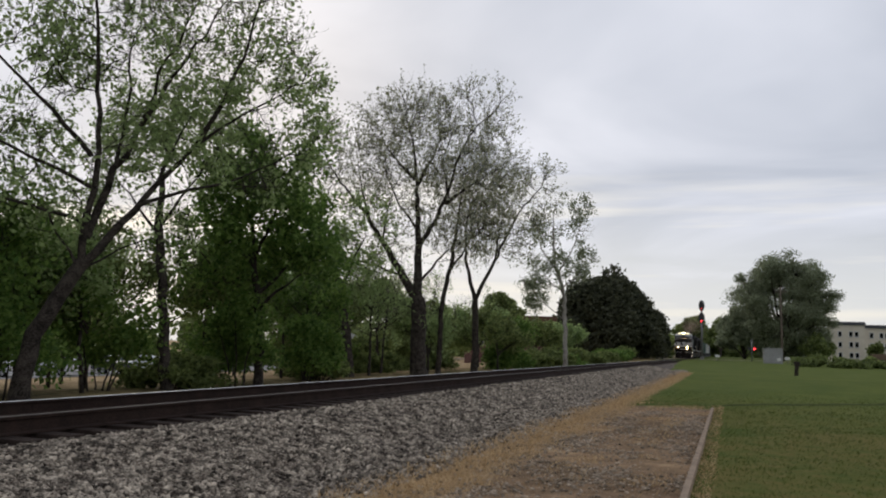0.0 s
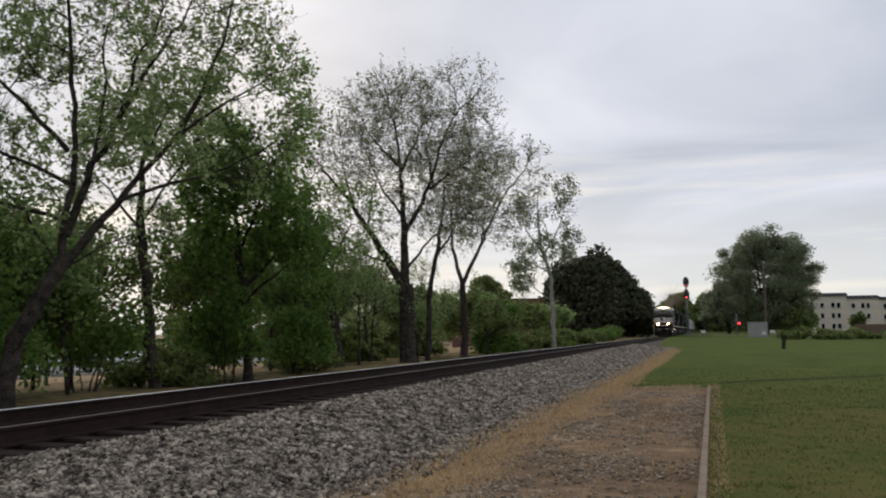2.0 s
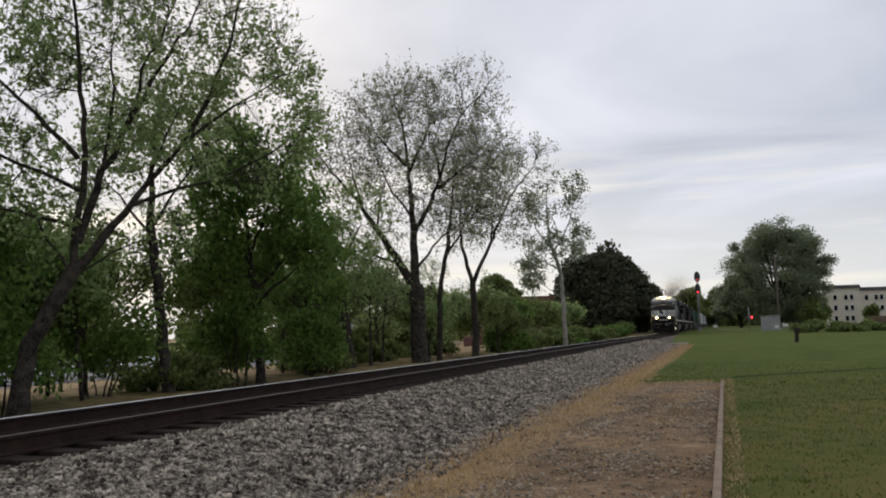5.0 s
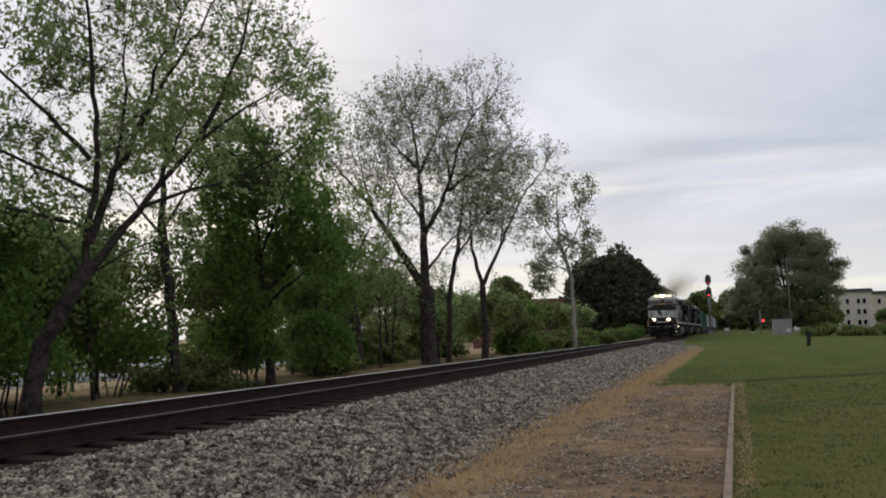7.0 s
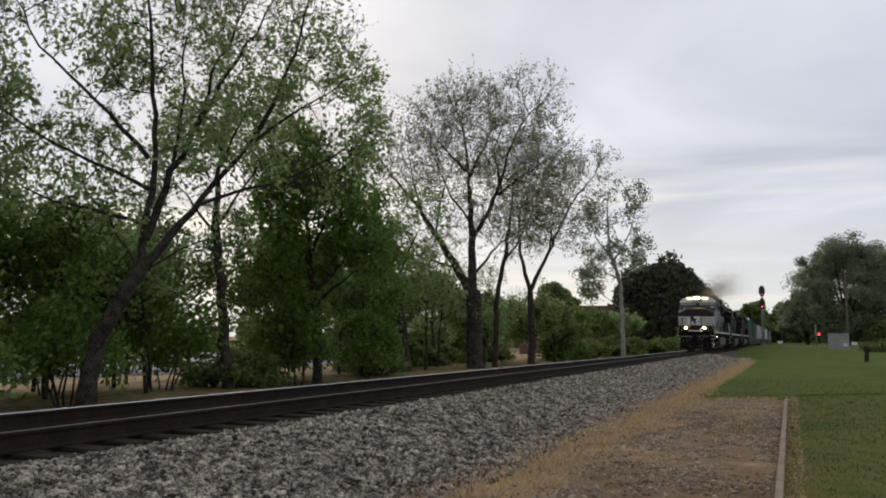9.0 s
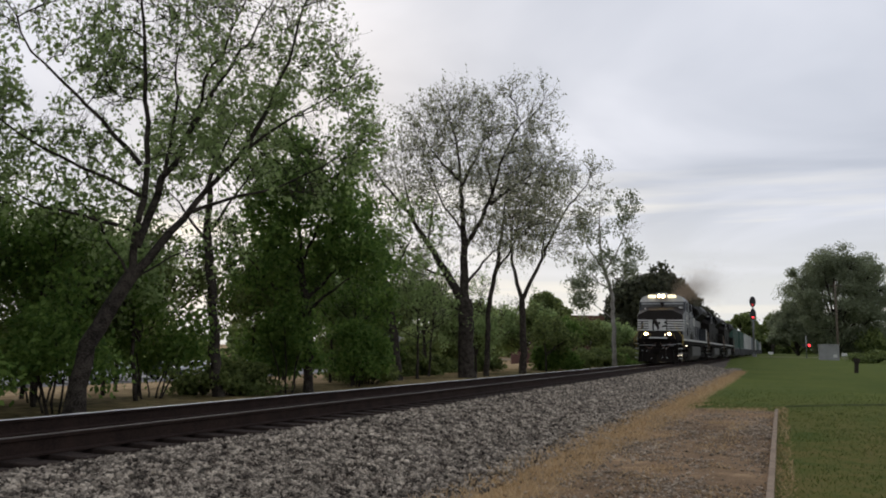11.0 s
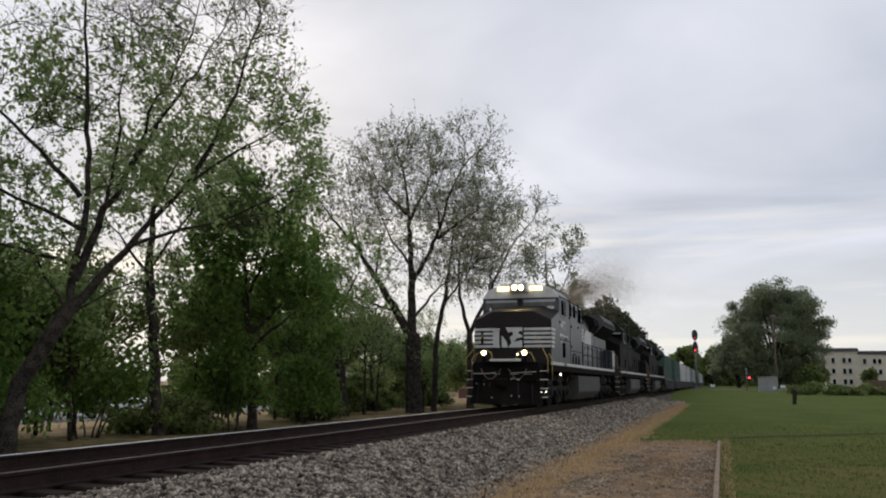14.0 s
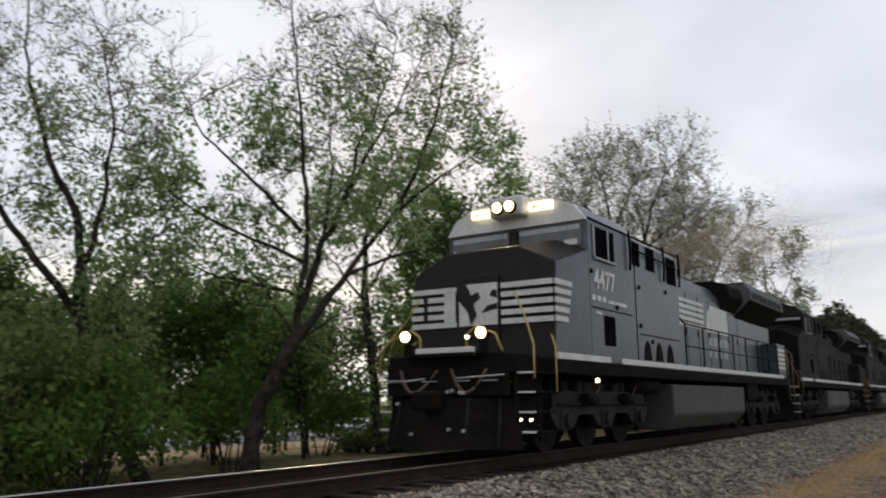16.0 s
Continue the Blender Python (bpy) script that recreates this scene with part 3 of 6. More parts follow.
def bush(name, at, size, label, leaf, seed, leaf_size=0.11, lumps=14, per=330, group="undergrowth by the track", category="bush", lift=0.0):
    rng = np.random.default_rng(seed)
    b = thing(name, pose(*at), label, category, group)
    w, d, h = size
    cs, stems = [], []
    for i in range(lumps):
        a, q = rng.random() * 6.283, math.sqrt(rng.random()) * 0.8
        z = lift + h * (0.12 + 0.76 * rng.random() * (1 - 0.55 * q))
        c = (w * 0.5 * q * math.cos(a), d * 0.5 * q * math.sin(a), z)
        k = 0.17 + 0.13 * rng.random()
        cs.append((c, (w * k, d * k, h * k * 0.8)))
        if lift and i % 4:
            continue
        P = resample([(c[0] * 0.25, c[1] * 0.25, -0.2), (c[0] * 0.5, c[1] * 0.5, z * 0.5), c], 0.5, rng, 0.03)
        stems.append(tubes(P[None], np.linspace(0.035, 0.01, len(P))[None], 5))
    V, F = joined(stems)
    big_mesh("stem", V, F, BARK, b, smooth=True)
    C = lump_cloud(rng, cs, per, 0.8)
    C[:, 2] = np.maximum(C[:, 2], 0.0)
    V, F = leaf_quads(rng, C, leaf_size)
    big_mesh("crown", V, F, leaf, b)
    return b


def dome_tree(name, at, w, h, foot, label, leaf, seed, leaf_size=0.35, lumps=70, per=130, trunk_r=0.45, group="", lean=0.0, gaps=0.8, oval=False):
    """A broad full-leaved tree seen from far off: trunk, limbs, and a crown of leaf clumps with gaps."""
    rng = np.random.default_rng(seed)
    t = thing(name, pose(*at), label, "tree", group)
    cs, wood = [], []
    P = resample([(0, 0, -0.5), (0.1, 0, foot), (lean * 0.5, 0, foot + (h - foot) * 0.6)], 0.8, rng, 0.05)
    wood.append(tubes(P[None], np.linspace(trunk_r, trunk_r * 0.35, len(P))[None], 8))
    # boughs first, each with a lobe of smaller leaf clumps
    count = max(9, lumps // 7)
    for i in range(count):
        up_ = (i + 0.5) / count
        el, az = math.asin(2 * up_ - 1) if oval else math.asin(up_), i * 2.4 + rng.random() * 0.8
        q = 0.66 + 0.16 * rng.random()
        mid = foot + (h - foot) * (0.50 if oval else 0.16)
        c = np.array([lean + math.cos(az) * math.cos(el) * w * 0.5 * q, math.sin(az) * math.cos(el) * w * 0.44 * q, mid + (h - mid) * math.sin(el) * (0.74 + 0.1 * rng.random())])
        lobe = w * (0.13 + 0.06 * rng.random())
        B = resample([(0, 0, foot * 0.8), (c[0] * 0.3, c[1] * 0.3, foot + (c[2] - foot) * 0.55), tuple(c)], 0.8, rng, 0.08)
        wood.append(tubes(B[None], np.linspace(trunk_r * 0.42, 0.06, len(B))[None], 6))
        for _ in range(7):
            d = unit(rng.normal(size=3) + np.array([0, 0, 0.35]))
            e = c + d * lobe * np.array([1, 1, 0.8]) * (0.55 + 0.45 * rng.random())
            s = lobe * (0.5 + 0.3 * rng.random())
            cs.append((e, (s, s, s * 0.75)))
            B = resample([tuple(c), tuple((c + e) / 2), tuple(e)], 0.8, rng, 0.06)
            wood.append(tubes(B[None], np.linspace(0.09, 0.03, len(B))[None], 4))
    V, F = joined(wood)
    big_mesh("trunk", V, F, BARK, t, smooth=True)
    C = lump_cloud(rng, cs, per, gaps)
    V, F = leaf_quads(rng, C, leaf_size, 1.3)
    big_mesh("crown", V, F, leaf, t)
    return t


def make_trees():
    crown_tree("leaning_tree", (-13.5, 12.4, -0.75), 47.4, [
        (0.20, 0.155, 0, 0, [(0.0, -0.2), (0.08, 1.16), (0.42, 2.14), (1.01, 3.16)]),
        (0.088, 0.016, 0, -1.2, [(0.98, 3.1), (1.14, 5.66), (0.89, 7.7), (0.70, 9.85), (0.45, 11.3)]),
        (0.10, 0.016, 0, 1.0, [(1.02, 3.7), (1.35, 4.9), (1.86, 6.1), (2.65, 7.7), (3.48, 9.37), (4.06, 10.5)]),
        (0.105, 0.015, 0, 0.6, [(1.01, 3.1), (2.41, 5.04), (3.21, 6.03), (4.3, 7.1), (5.1, 7.6), (5.6, 8.1)]),
        (0.07, 0.02, 0, -1.0, [(3.2, 6.0), (3.8, 7.4), (4.2, 8.8), (4.4, 9.8)]),
        (0.06, 0.015, 0, 0.8, [(1.0, 5.5), (-0.2, 6.8), (-1.3, 7.8), (-1.9, 9.0)]),
        (0.05, 0.015, 0, -0.8, [(1.05, 4.8), (-0.4, 5.4), (-1.6, 5.8), (-2.3, 6.5)]),
        (0.05, 0.015, 0, 1.4, [(1.02, 4.0), (0.0, 4.4), (-1.2, 4.6), (-1.9, 5.1)]),
        (0.05, 0.012, 0, 1.2, [(1.5, 5.3), (1.75, 7.0), (1.7, 8.6), (2.0, 10.2)]),
        (0.045, 0.012, 0, -1.3, [(1.95, 6.3), (2.2, 7.6), (2.9, 9.0), (3.0, 10.0)]),
        (0.04, 0.01, 0, 1.0, [(2.4, 5.05), (3.0, 6.6), (3.4, 7.7)]),
        (0.035, 0.01, 0, -0.9, [(0.9, 3.0), (0.4, 3.9), (-0.3, 4.7)]),
        (0.035, 0.01, 0, 0.9, [(0.95, 3.1), (1.1, 4.0), (0.7, 4.9)]),
        (0.03, 0.01, 0, 0.5, [(1.0, 3.0), (1.8, 3.6), (2.6, 3.9)]),
        (0.05, 0.015, 0, -1.4, [(2.0, 4.5), (3.2, 5.0), (4.2, 5.2), (5.0, 5.8)]),
    ], [(1.3, 0, 7.7, 2.1, 2.1, 2.7), (4.0, 0.3, 7.7, 2.5, 1.9, 1.8), (0.3, 0, 5.5, 1.4, 1.5, 1.0), (2.4, -0.3, 9.3, 2.2, 1.9, 1.5), (3.6, 0, 5.5, 1.8, 1.3, 0.7)],
        "tall leaning tree with thin spring leaves and forked dark trunk", BARK, LEAF_SPRING, 11, density=8.5, step=0.24, twig=(2, 3), twig_length=0.6, leaves=1.9, leaf_size=0.074, buds=8.6, bare=0.42, lobe=1.1)
    crown_tree("thicket_tree", (-14.5, 10.6, -0.8), 52.3, [
        (0.16, 0.12, 0, 0, [(0.0, -0.2), (-0.75, 1.4), (-1.4, 2.9), (-1.6, 4.2)]),
        (0.11, 0.02, 0, 0.8, [(-1.6, 4.2), (-1.6, 5.3), (-2.3, 6.6), (-2.8, 7.9), (-3.1, 9.4), (-3.2, 10.7)]),
        (0.10, 0.02, 0, -0.9, [(-1.5, 3.4), (-2.9, 5.2), (-3.8, 6.6), (-4.5, 8.0), (-4.9, 9.6)]),
        (0.08, 0.02, 0, -0.4, [(-1.6, 4.2), (-1.2, 5.8), (-1.1, 7.6), (-1.4, 9.1)]),
        (0.06, 0.02, 0, 0.9, [(-1.5, 3.4), (-0.6, 4.6), (0.1, 5.6)]),
    ], [(-2.2, 0, 7.6, 2.3, 2.0, 2.4), (-3.7, 0, 6.6, 1.5, 1.6, 2.2), (-1.6, 0, 4.9, 2.2, 1.6, 1.3), (-3.4, 0, 4.6, 1.8, 1.6, 1.4), (-0.4, 0, 3.6, 1.5, 1.3, 1.2)],
        "tall tree with thin new leaves above the thicket", BARK, LEAF_SPRING, 12, density=8.5, step=0.24, twig=(2, 3), twig_length=0.6, leaves=2.1, leaf_size=0.074, buds=7.0, bare=0.32, lobe=1.2)
    crown_tree("thicket_tree", (-16.5, 5.0, -0.9), 66.0, [
        (0.18, 0.12, 0, 0, [(0.0, -0.2), (0.2, 2.0), (0.1, 4.0)]),
        (0.11, 0.02, 0, 0.8, [(0.1, 4.0), (0.8, 6.0), (1.2, 8.0), (1.4, 10.5)]),
        (0.10, 0.02, 0, -0.8, [(0.1, 3.6), (-0.8, 5.8), (-1.6, 8.0), (-2.2, 10.0)]),
    ], [(0.2, 0, 8.0, 2.4, 2.2, 2.8), (-0.6, 0, 5.6, 1.8, 1.6, 1.4)],
        "tall tree with thin new leaves above the thicket", BARK, LEAF_SPRING, 13, density=8, step=0.25, twig=(2, 3), twig_length=0.6, leaves=2.0, leaf_size=0.074, buds=6.8, bare=0.34, lobe=1.2)
    crown_tree("slender_tree", (-16.0, 20.2, -0.8), 38.4, [
        (0.17, 0.13, 0, 0, [(0.0, -0.2), (-0.33, 3.1), (-0.61, 5.2)]),
        (0.12, 0.02, 0, 0.4, [(-0.61, 5.2), (-0.60, 7.0), (-0.40, 8.4), (-0.21, 10.1)]),
        (0.06, 0.015, 0, 0.6, [(-0.55, 4.8), (-1.46, 6.0), (-2.3, 7.0)]),
        (0.06, 0.015, 0, -0.6, [(-0.60, 5.0), (0.19, 6.3), (1.1, 7.8)]),
    ], [(-0.4, 0, 8.2, 1.9, 1.8, 2.6), (-0.6, 0, 5.6, 1.4, 1.4, 1.0)],
        "slender straight tree with sparse twigs and few leaves", BARK, LEAF_SPRING, 14, density=6.5, step=0.27, twig=(2, 3), twig_length=0.7, leaves=1.7, leaf_size=0.08, buds=9.6, bare=0.40, lobe=1.1)
    crown_tree("green_tree", (-15.0, 23.8, -0.85), 32.2, [
        (0.17, 0.12, 0, 0, [(0.0, -0.2), (-0.15, 2.2), (-0.35, 3.8)]),
        (0.12, 0.02, 0, 0.3, [(-0.35, 3.8), (-0.52, 4.9), (-0.68, 6.8), (-0.63, 8.0)]),
        (0.08, 0.02, 0, -0.9, [(-0.15, 2.2), (-1.6, 4.0), (-2.6, 5.0)]),
        (0.08, 0.02, 0, 0.9, [(-0.28, 3.3), (0.95, 4.6), (1.7, 5.9)]),
        (0.08, 0.02, 0, 1.2, [(-0.4, 4.2), (-1.6, 5.8), (-1.8, 7.0)]),
        (0.08, 0.02, 0, -1.2, [(-0.2, 2.8), (0.6, 3.6), (1.4, 4.1)]),
        (0.07, 0.02, 0, -1.5, [(-0.5, 4.4), (0.1, 5.8), (0.6, 7.2)]),
    ], [(-0.5, 0, 6.0, 2.5, 2.3, 2.3), (-0.5, 0, 7.9, 1.5, 1.5, 1.5), (-1.4, 0, 4.3, 2.2, 2.0, 1.3), (0.9, 0, 4.6, 1.9, 1.9, 1.5)],
        "dense bright green young maple with full leaves", BARK, LEAF_GREEN, 15, density=6, step=0.27, twig=(2, 3), twig_length=0.6, leaves=2.6, leaf_size=0.11, jitter=0.14, bare=0.31, lobe=1.0)
    crown_tree("leafy_tree", (-17.0, 34.8, -0.9), 26.0, [
        (0.24, 0.18, 0, 0, [(0.0, -0.2), (-0.25, 2.5), (-0.78, 4.9)]),
        (0.12, 0.02, 0, 0.5, [(-0.78, 4.9), (-1.4, 6.0), (-2.5, 8.2)]),
        (0.09, 0.02, 0, -0.6, [(-0.7, 4.2), (-0.2, 5.6), (0.5, 7.0)]),
    ], [(-1.2, 0, 6.3, 2.0, 1.8, 1.9), (0.9, 0, 4.4, 1.8, 1.6, 1.9), (-1.8, 0, 3.6, 1.5, 1.4, 1.3)],
        "leaning broken trunk with green leafy side shoots", BARK, LEAF_SPRING, 16, density=4, step=0.30, twig=(2, 3), twig_length=0.75, leaves=1.4, leaf_size=0.11, jitter=0.12, bare=0.40, lobe=1.4)
    crown_tree("bare_tree", (-15.5, 40.1, -0.9), 21.1, [
        (0.46, 0.40, 0, 0, [(0.0, -0.2), (-0.08, 2.5), (-0.18, 4.3)]),
        (0.28, 0.04, 0, -0.4, [(-0.18, 4.2), (-0.28, 8.1), (-0.50, 11.2), (-0.74, 13.2), (-1.1, 14.16)]),
        (0.27, 0.03, 0, 1.2, [(-0.28, 4.2), (-1.59, 6.5), (-3.5, 9.3), (-5.1, 11.2), (-5.8, 12.48)]),
        (0.15, 0.03, 0, -1.4, [(-0.21, 7.1), (1.16, 9.6), (1.8, 12.12), (2.6, 13.56), (3.1, 14.04)]),
        (0.11, 0.02, 0, 1.6, [(-0.40, 10.6), (0.52, 12.66), (0.8, 13.8)]),
        (0.11, 0.02, 0, 1.0, [(-0.50, 10.9), (-2.3, 12.84), (-2.6, 13.8)]),
        (0.10, 0.02, 0, 1.5, [(1.16, 9.6), (2.8, 11.0), (4.4, 12.12)]),
        (0.09, 0.02, 0, 1.3, [(-3.0, 8.5), (-3.6, 10.9), (-3.9, 12.36)]),
        (0.08, 0.02, 0, -1.5, [(-0.28, 8.0), (-1.5, 9.6), (-2.3, 11.4)]),
        (0.08, 0.02, 0, -1.0, [(1.3, 10.0), (0.9, 12.0), (1.4, 13.2)]),
        (0.08, 0.02, 0, -1.2, [(-0.9, 5.4), (-2.4, 6.0), (-4.3, 6.4), (-5.4, 6.2)]),
        (0.09, 0.02, 0, 1.4, [(-0.1, 5.2), (0.9, 6.6), (2.0, 7.6), (3.3, 8.2)]),
        (0.07, 0.02, 0, -1.6, [(-2.2, 7.3), (-2.0, 8.8), (-1.6, 10.2)]),
        (0.06, 0.02, 0, 1.8, [(-0.15, 3.6), (-1.6, 4.4), (-3.0, 4.7)]),
    ], [(0.6, 0, 11.4, 4.4, 3.8, 4.6), (-4.0, 0.8, 10.8, 2.1, 2.2, 2.9), (3.6, 0, 9.6, 2.2, 2.4, 2.6), (-0.6, 0, 13.6, 2.8, 2.4, 1.7), (2.7, -0.8, 13.2, 1.9, 1.8, 1.5), (-2.6, 0, 7.2, 2.2, 2.0, 1.5), (2.2, 0, 7.4, 1.9, 1.8, 1.4)],
        "large spreading tree, nearly bare, with fine twigs and buds", BARK, LEAF_BUD, 17, density=2.6, step=0.33, tip=0.009, twig=(2, 3), twig_length=1.0, leaves=1.15, leaf_size=0.075, jitter=0.07, reach=3.6, lobe=1.7)
    crown_tree("bare_tree", (-15.2, 49.2, -1.0), 17.2, [
        (0.24, 0.2, 0, 0, [(0.0, -0.2), (0.0, 2.9), (-0.08, 4.9)]),
        (0.15, 0.03, 0, 0.5, [(-0.08, 4.9), (-0.85, 7.9), (-0.67, 10.8), (0.44, 13.2)]),
        (0.15, 0.03, 0, -0.5, [(-0.08, 4.9), (1.35, 7.9), (2.65, 10.8), (4.1, 12.4)]),
        (0.08, 0.02, 0, 1.0, [(1.2, 7.6), (1.5, 10.2), (1.9, 12.2)]),
    ], [(1.0, 0, 10.2, 2.9, 2.4, 3.0), (3.0, -0.3, 9.6, 1.9, 1.9, 2.6), (-0.6, 0, 8.6, 1.4, 1.5, 1.8)],
        "forked bare tree with fine upright twigs", BARK, LEAF_BUD, 18, density=2.8, step=0.33, tip=0.009, twig=(2, 3), twig_length=1.0, leaves=1.2, leaf_size=0.08, jitter=0.07, reach=3.4, lobe=1.5)
    crown_tree("bare_tree", (-15.6, 43.4, -1.0), 19.8, [
        (0.17, 0.12, 0, 0, [(0.0, -0.2), (0.08, 4.0), (0.69, 7.2)]),
        (0.11, 0.02, 0, 0.3, [(0.69, 7.2), (1.0, 10.2), (1.4, 12.2)]),
        (0.08, 0.02, 0, -0.5, [(0.5, 6.2), (1.8, 8.3), (2.5, 10.2)]),
    ], [(1.1, 0, 10.0, 1.7, 1.6, 2.6), (1.9, -0.3, 8.4, 1.3, 1.3, 1.8)],
        "thin bare tree close to a larger one", BARK, LEAF_BUD, 19, density=3, step=0.33, tip=0.009, twig=(2, 3), twig_length=0.9, leaves=1.2, leaf_size=0.08, jitter=0.07, lobe=1.4)
    crown_tree("pale_trunk_tree", (-13.0, 68.4, -0.7), 10.8, [
        (0.20, 0.15, 0, 0, [(0.0, -0.2), (-0.13, 6.3), (-1.0, 8.9)]),
        (0.13, 0.03, 0, 0.4, [(-1.0, 8.9), (-1.23, 13.0), (-0.97, 14.6)]),
        (0.08, 0.02, 0, -0.5, [(-0.8, 8.2), (0.69, 10.7), (1.3, 13.6)]),
        (0.08, 0.02, 0, 0.5, [(-1.0, 8.7), (-2.4, 10.7), (-2.6, 13.0)]),
        (0.06, 0.02, 0, 0.5, [(-0.3, 7.0), (1.0, 8.0), (1.6, 9.6)]),
        (0.06, 0.02, 0, 0.5, [(-0.3, 6.6), (-1.6, 7.6), (-2.4, 8.9)]),
        (0.05, 0.02, 0, 0.6, [(-0.1, 4.2), (-1.7, 5.4), (-3.0, 6.8)]),
    ], [(-0.7, 0, 8.6, 1.9, 1.6, 1.7), (1.35, -0.4, 12.0, 0.9, 1.0, 1.6), (-1.0, 0.4, 12.3, 0.9, 1.0, 2.0), (0.9, 0, 8.4, 1.2, 1.2, 1.4), (-2.4, 0.4, 11.3, 0.7, 0.8, 1.4), (-2.8, 0.4, 6.4, 1.5, 1.4, 1.8)],
        "tall narrow tree with pale trunk and small light leaves", PALE_BARK, LEAF_HAZED, 20, density=6, step=0.28, tip=0.009, twig=(2, 3), twig_length=0.7, leaves=1.9, leaf_size=0.13, jitter=0.16, bare=0.40, lobe=1.0)
    # full-leaved trees further along
    dome_tree("round_tree", (-18.4, 134, -1.0), 17.0, 15.4, 0.6, "dense dark round tree behind the track", LEAF_EVERGREEN, 21, 0.46, lumps=330, per=170, gaps=0.5)
    dome_tree("round_tree", (-15.5, 165, -1.0), 9.0, 11.5, 1.0, "dense dark round tree behind the track", LEAF_EVERGREEN, 22, 0.46, lumps=150, per=150, gaps=0.55)
    dome_tree("broad_tree", (11.3, 196, 0.0), 22.5, 23.8, 0.5, "broad old tree with open green crown beside the crossing", LEAF_HAZED, 23, 0.27, lumps=300, per=330, gaps=0.85, trunk_r=0.8, oval=True, lean=0.8)
    dome_tree("broad_tree", (3.6, 202, 0.0), 14.0, 13.0, 0.5, "lower green tree beside a broad old tree", LEAF_HAZED, 24, 0.45, lumps=70, per=150, gaps=0.6)
    dome_tree("distant_tree", (-11.0, 260, 0.2), 12.0, 13.0, 2.0, "distant round tree beyond the signal", LEAF_DARK, 25, 0.6, lumps=40, per=120, group="distant trees")
    dome_tree("distant_tree", (-2.5, 290, 0.2), 11.0, 15.0, 2.0, "distant round tree beyond the signal", LEAF_DARK, 26, 0.6, lumps=40, per=120, group="distant trees")
    dome_tree("distant_tree", (-33.5, 121, -1.0), 8.0, 11.5, 2.0, "dark tree behind a low brick building", LEAF_DARK, 27, 0.4, lumps=40, per=130, group="distant trees")
    rnd = random.Random(9)
    # undergrowth along the far side of the track
    y = 3.0
    i = 0
    while y < 125:
        x = -13.2 - rnd.random() * 5.0
        h = rnd.uniform(1.6, 4.6) if y < 60 else rnd.uniform(1.3, 2.5)
        w = rnd.uniform(2.6, 4.2)
        if 14 < y < 29:
            h, x = h * 0.5, x - 1.2
        leaf = rnd.choice([LEAF_DARK, LEAF_DARK, LEAF_GREEN])
        lift = 0.0
        if 9 < y < 30 and i % 4:
            # leggy shrubs, open below, through which the field shows
            lift, h, x = rnd.uniform(0.3, 0.9), rnd.uniform(2.4, 3.8), -14.6 - rnd.random() * 4.5
            leaf = rnd.choice([LEAF_SPRING, LEAF_GREEN, LEAF_GREEN])
        if 31 < y < 58:
            # the feet of the large trunks stand free
            x, h = -19.0 - rnd.random() * 4.0, h * 0.8
        what = "dark green" if leaf is LEAF_DARK else "fresh green"
        bush("bush", (x, y, ground_z(x, y) - 0.05, 0, 0, rnd.uniform(0, 360)), (w, w * 0.9, h), what + " leafy bush in the undergrowth beside the track", leaf, 100 + i, 0.072 + 0.0012 * y, lumps=18, per=330 if not lift else 230, lift=lift)
        y += rnd.uniform(1.3, 2.2) * (1 + y / 60)
        i += 1
    # far woods closing the view on the left and behind
    rng = np.random.default_rng(77)
    cs = []
    for k in range(150):
        a = rng.uniform(8, 178)
        r = rng.uniform(75, 130) if a > 20 else rng.uniform(190, 260)
        x, yy = -r * math.sin(math.radians(a)), r * math.cos(math.radians(a))
        if a < 20:
            yy, x = r, -30 - 60 * rng.random()
        h = rng.uniform(3, 6.5)
        for q in range(5):
            cs.append(((x + rng.normal() * 2.5, yy + rng.normal() * 2.5, ground_z(x, yy) + h * rng.uniform(0.15, 0.85)), (2.6, 2.6, h * 0.32)))
    for k in range(26):
        x, yy, h = -17 - 48 * rng.random(), 165 + 30 * rng.random(), rng.uniform(4, 7)
        for q in range(5):
            cs.append(((x + rng.normal() * 2.5, yy, ground_z(x, yy) + h * rng.uniform(0.1, 0.85)), (2.8, 2.6, h * 0.32)))
    C = lump_cloud(rng, cs, 110, 0.7)
    V, F = leaf_quads(rng, C, 0.75, 1.3)
    tagged(big_mesh("far_woods", V, F, LEAF_DARK), "far dark green woods on the horizon", "woods", kind="stuff")
    cs = []
    for k in range(150):
        x, yy = rng.uniform(-30, 150), rng.uniform(290, 330)
        h = rng.uniform(4, 8)
        for q in range(4):
            cs.append(((x + rng.normal() * 3, yy, 0.3 + h * rng.uniform(0.05, 0.85)), (3.6, 3, h * 0.3)))
    C = lump_cloud(rng, cs, 100, 0.7)
    V, F = leaf_quads(rng, C, 1.0, 1.3)
    tagged(big_mesh("far_woods", V, F, LEAF_DARK), "far green tree line beyond the lawn", "woods", kind="stuff")


make_trees()


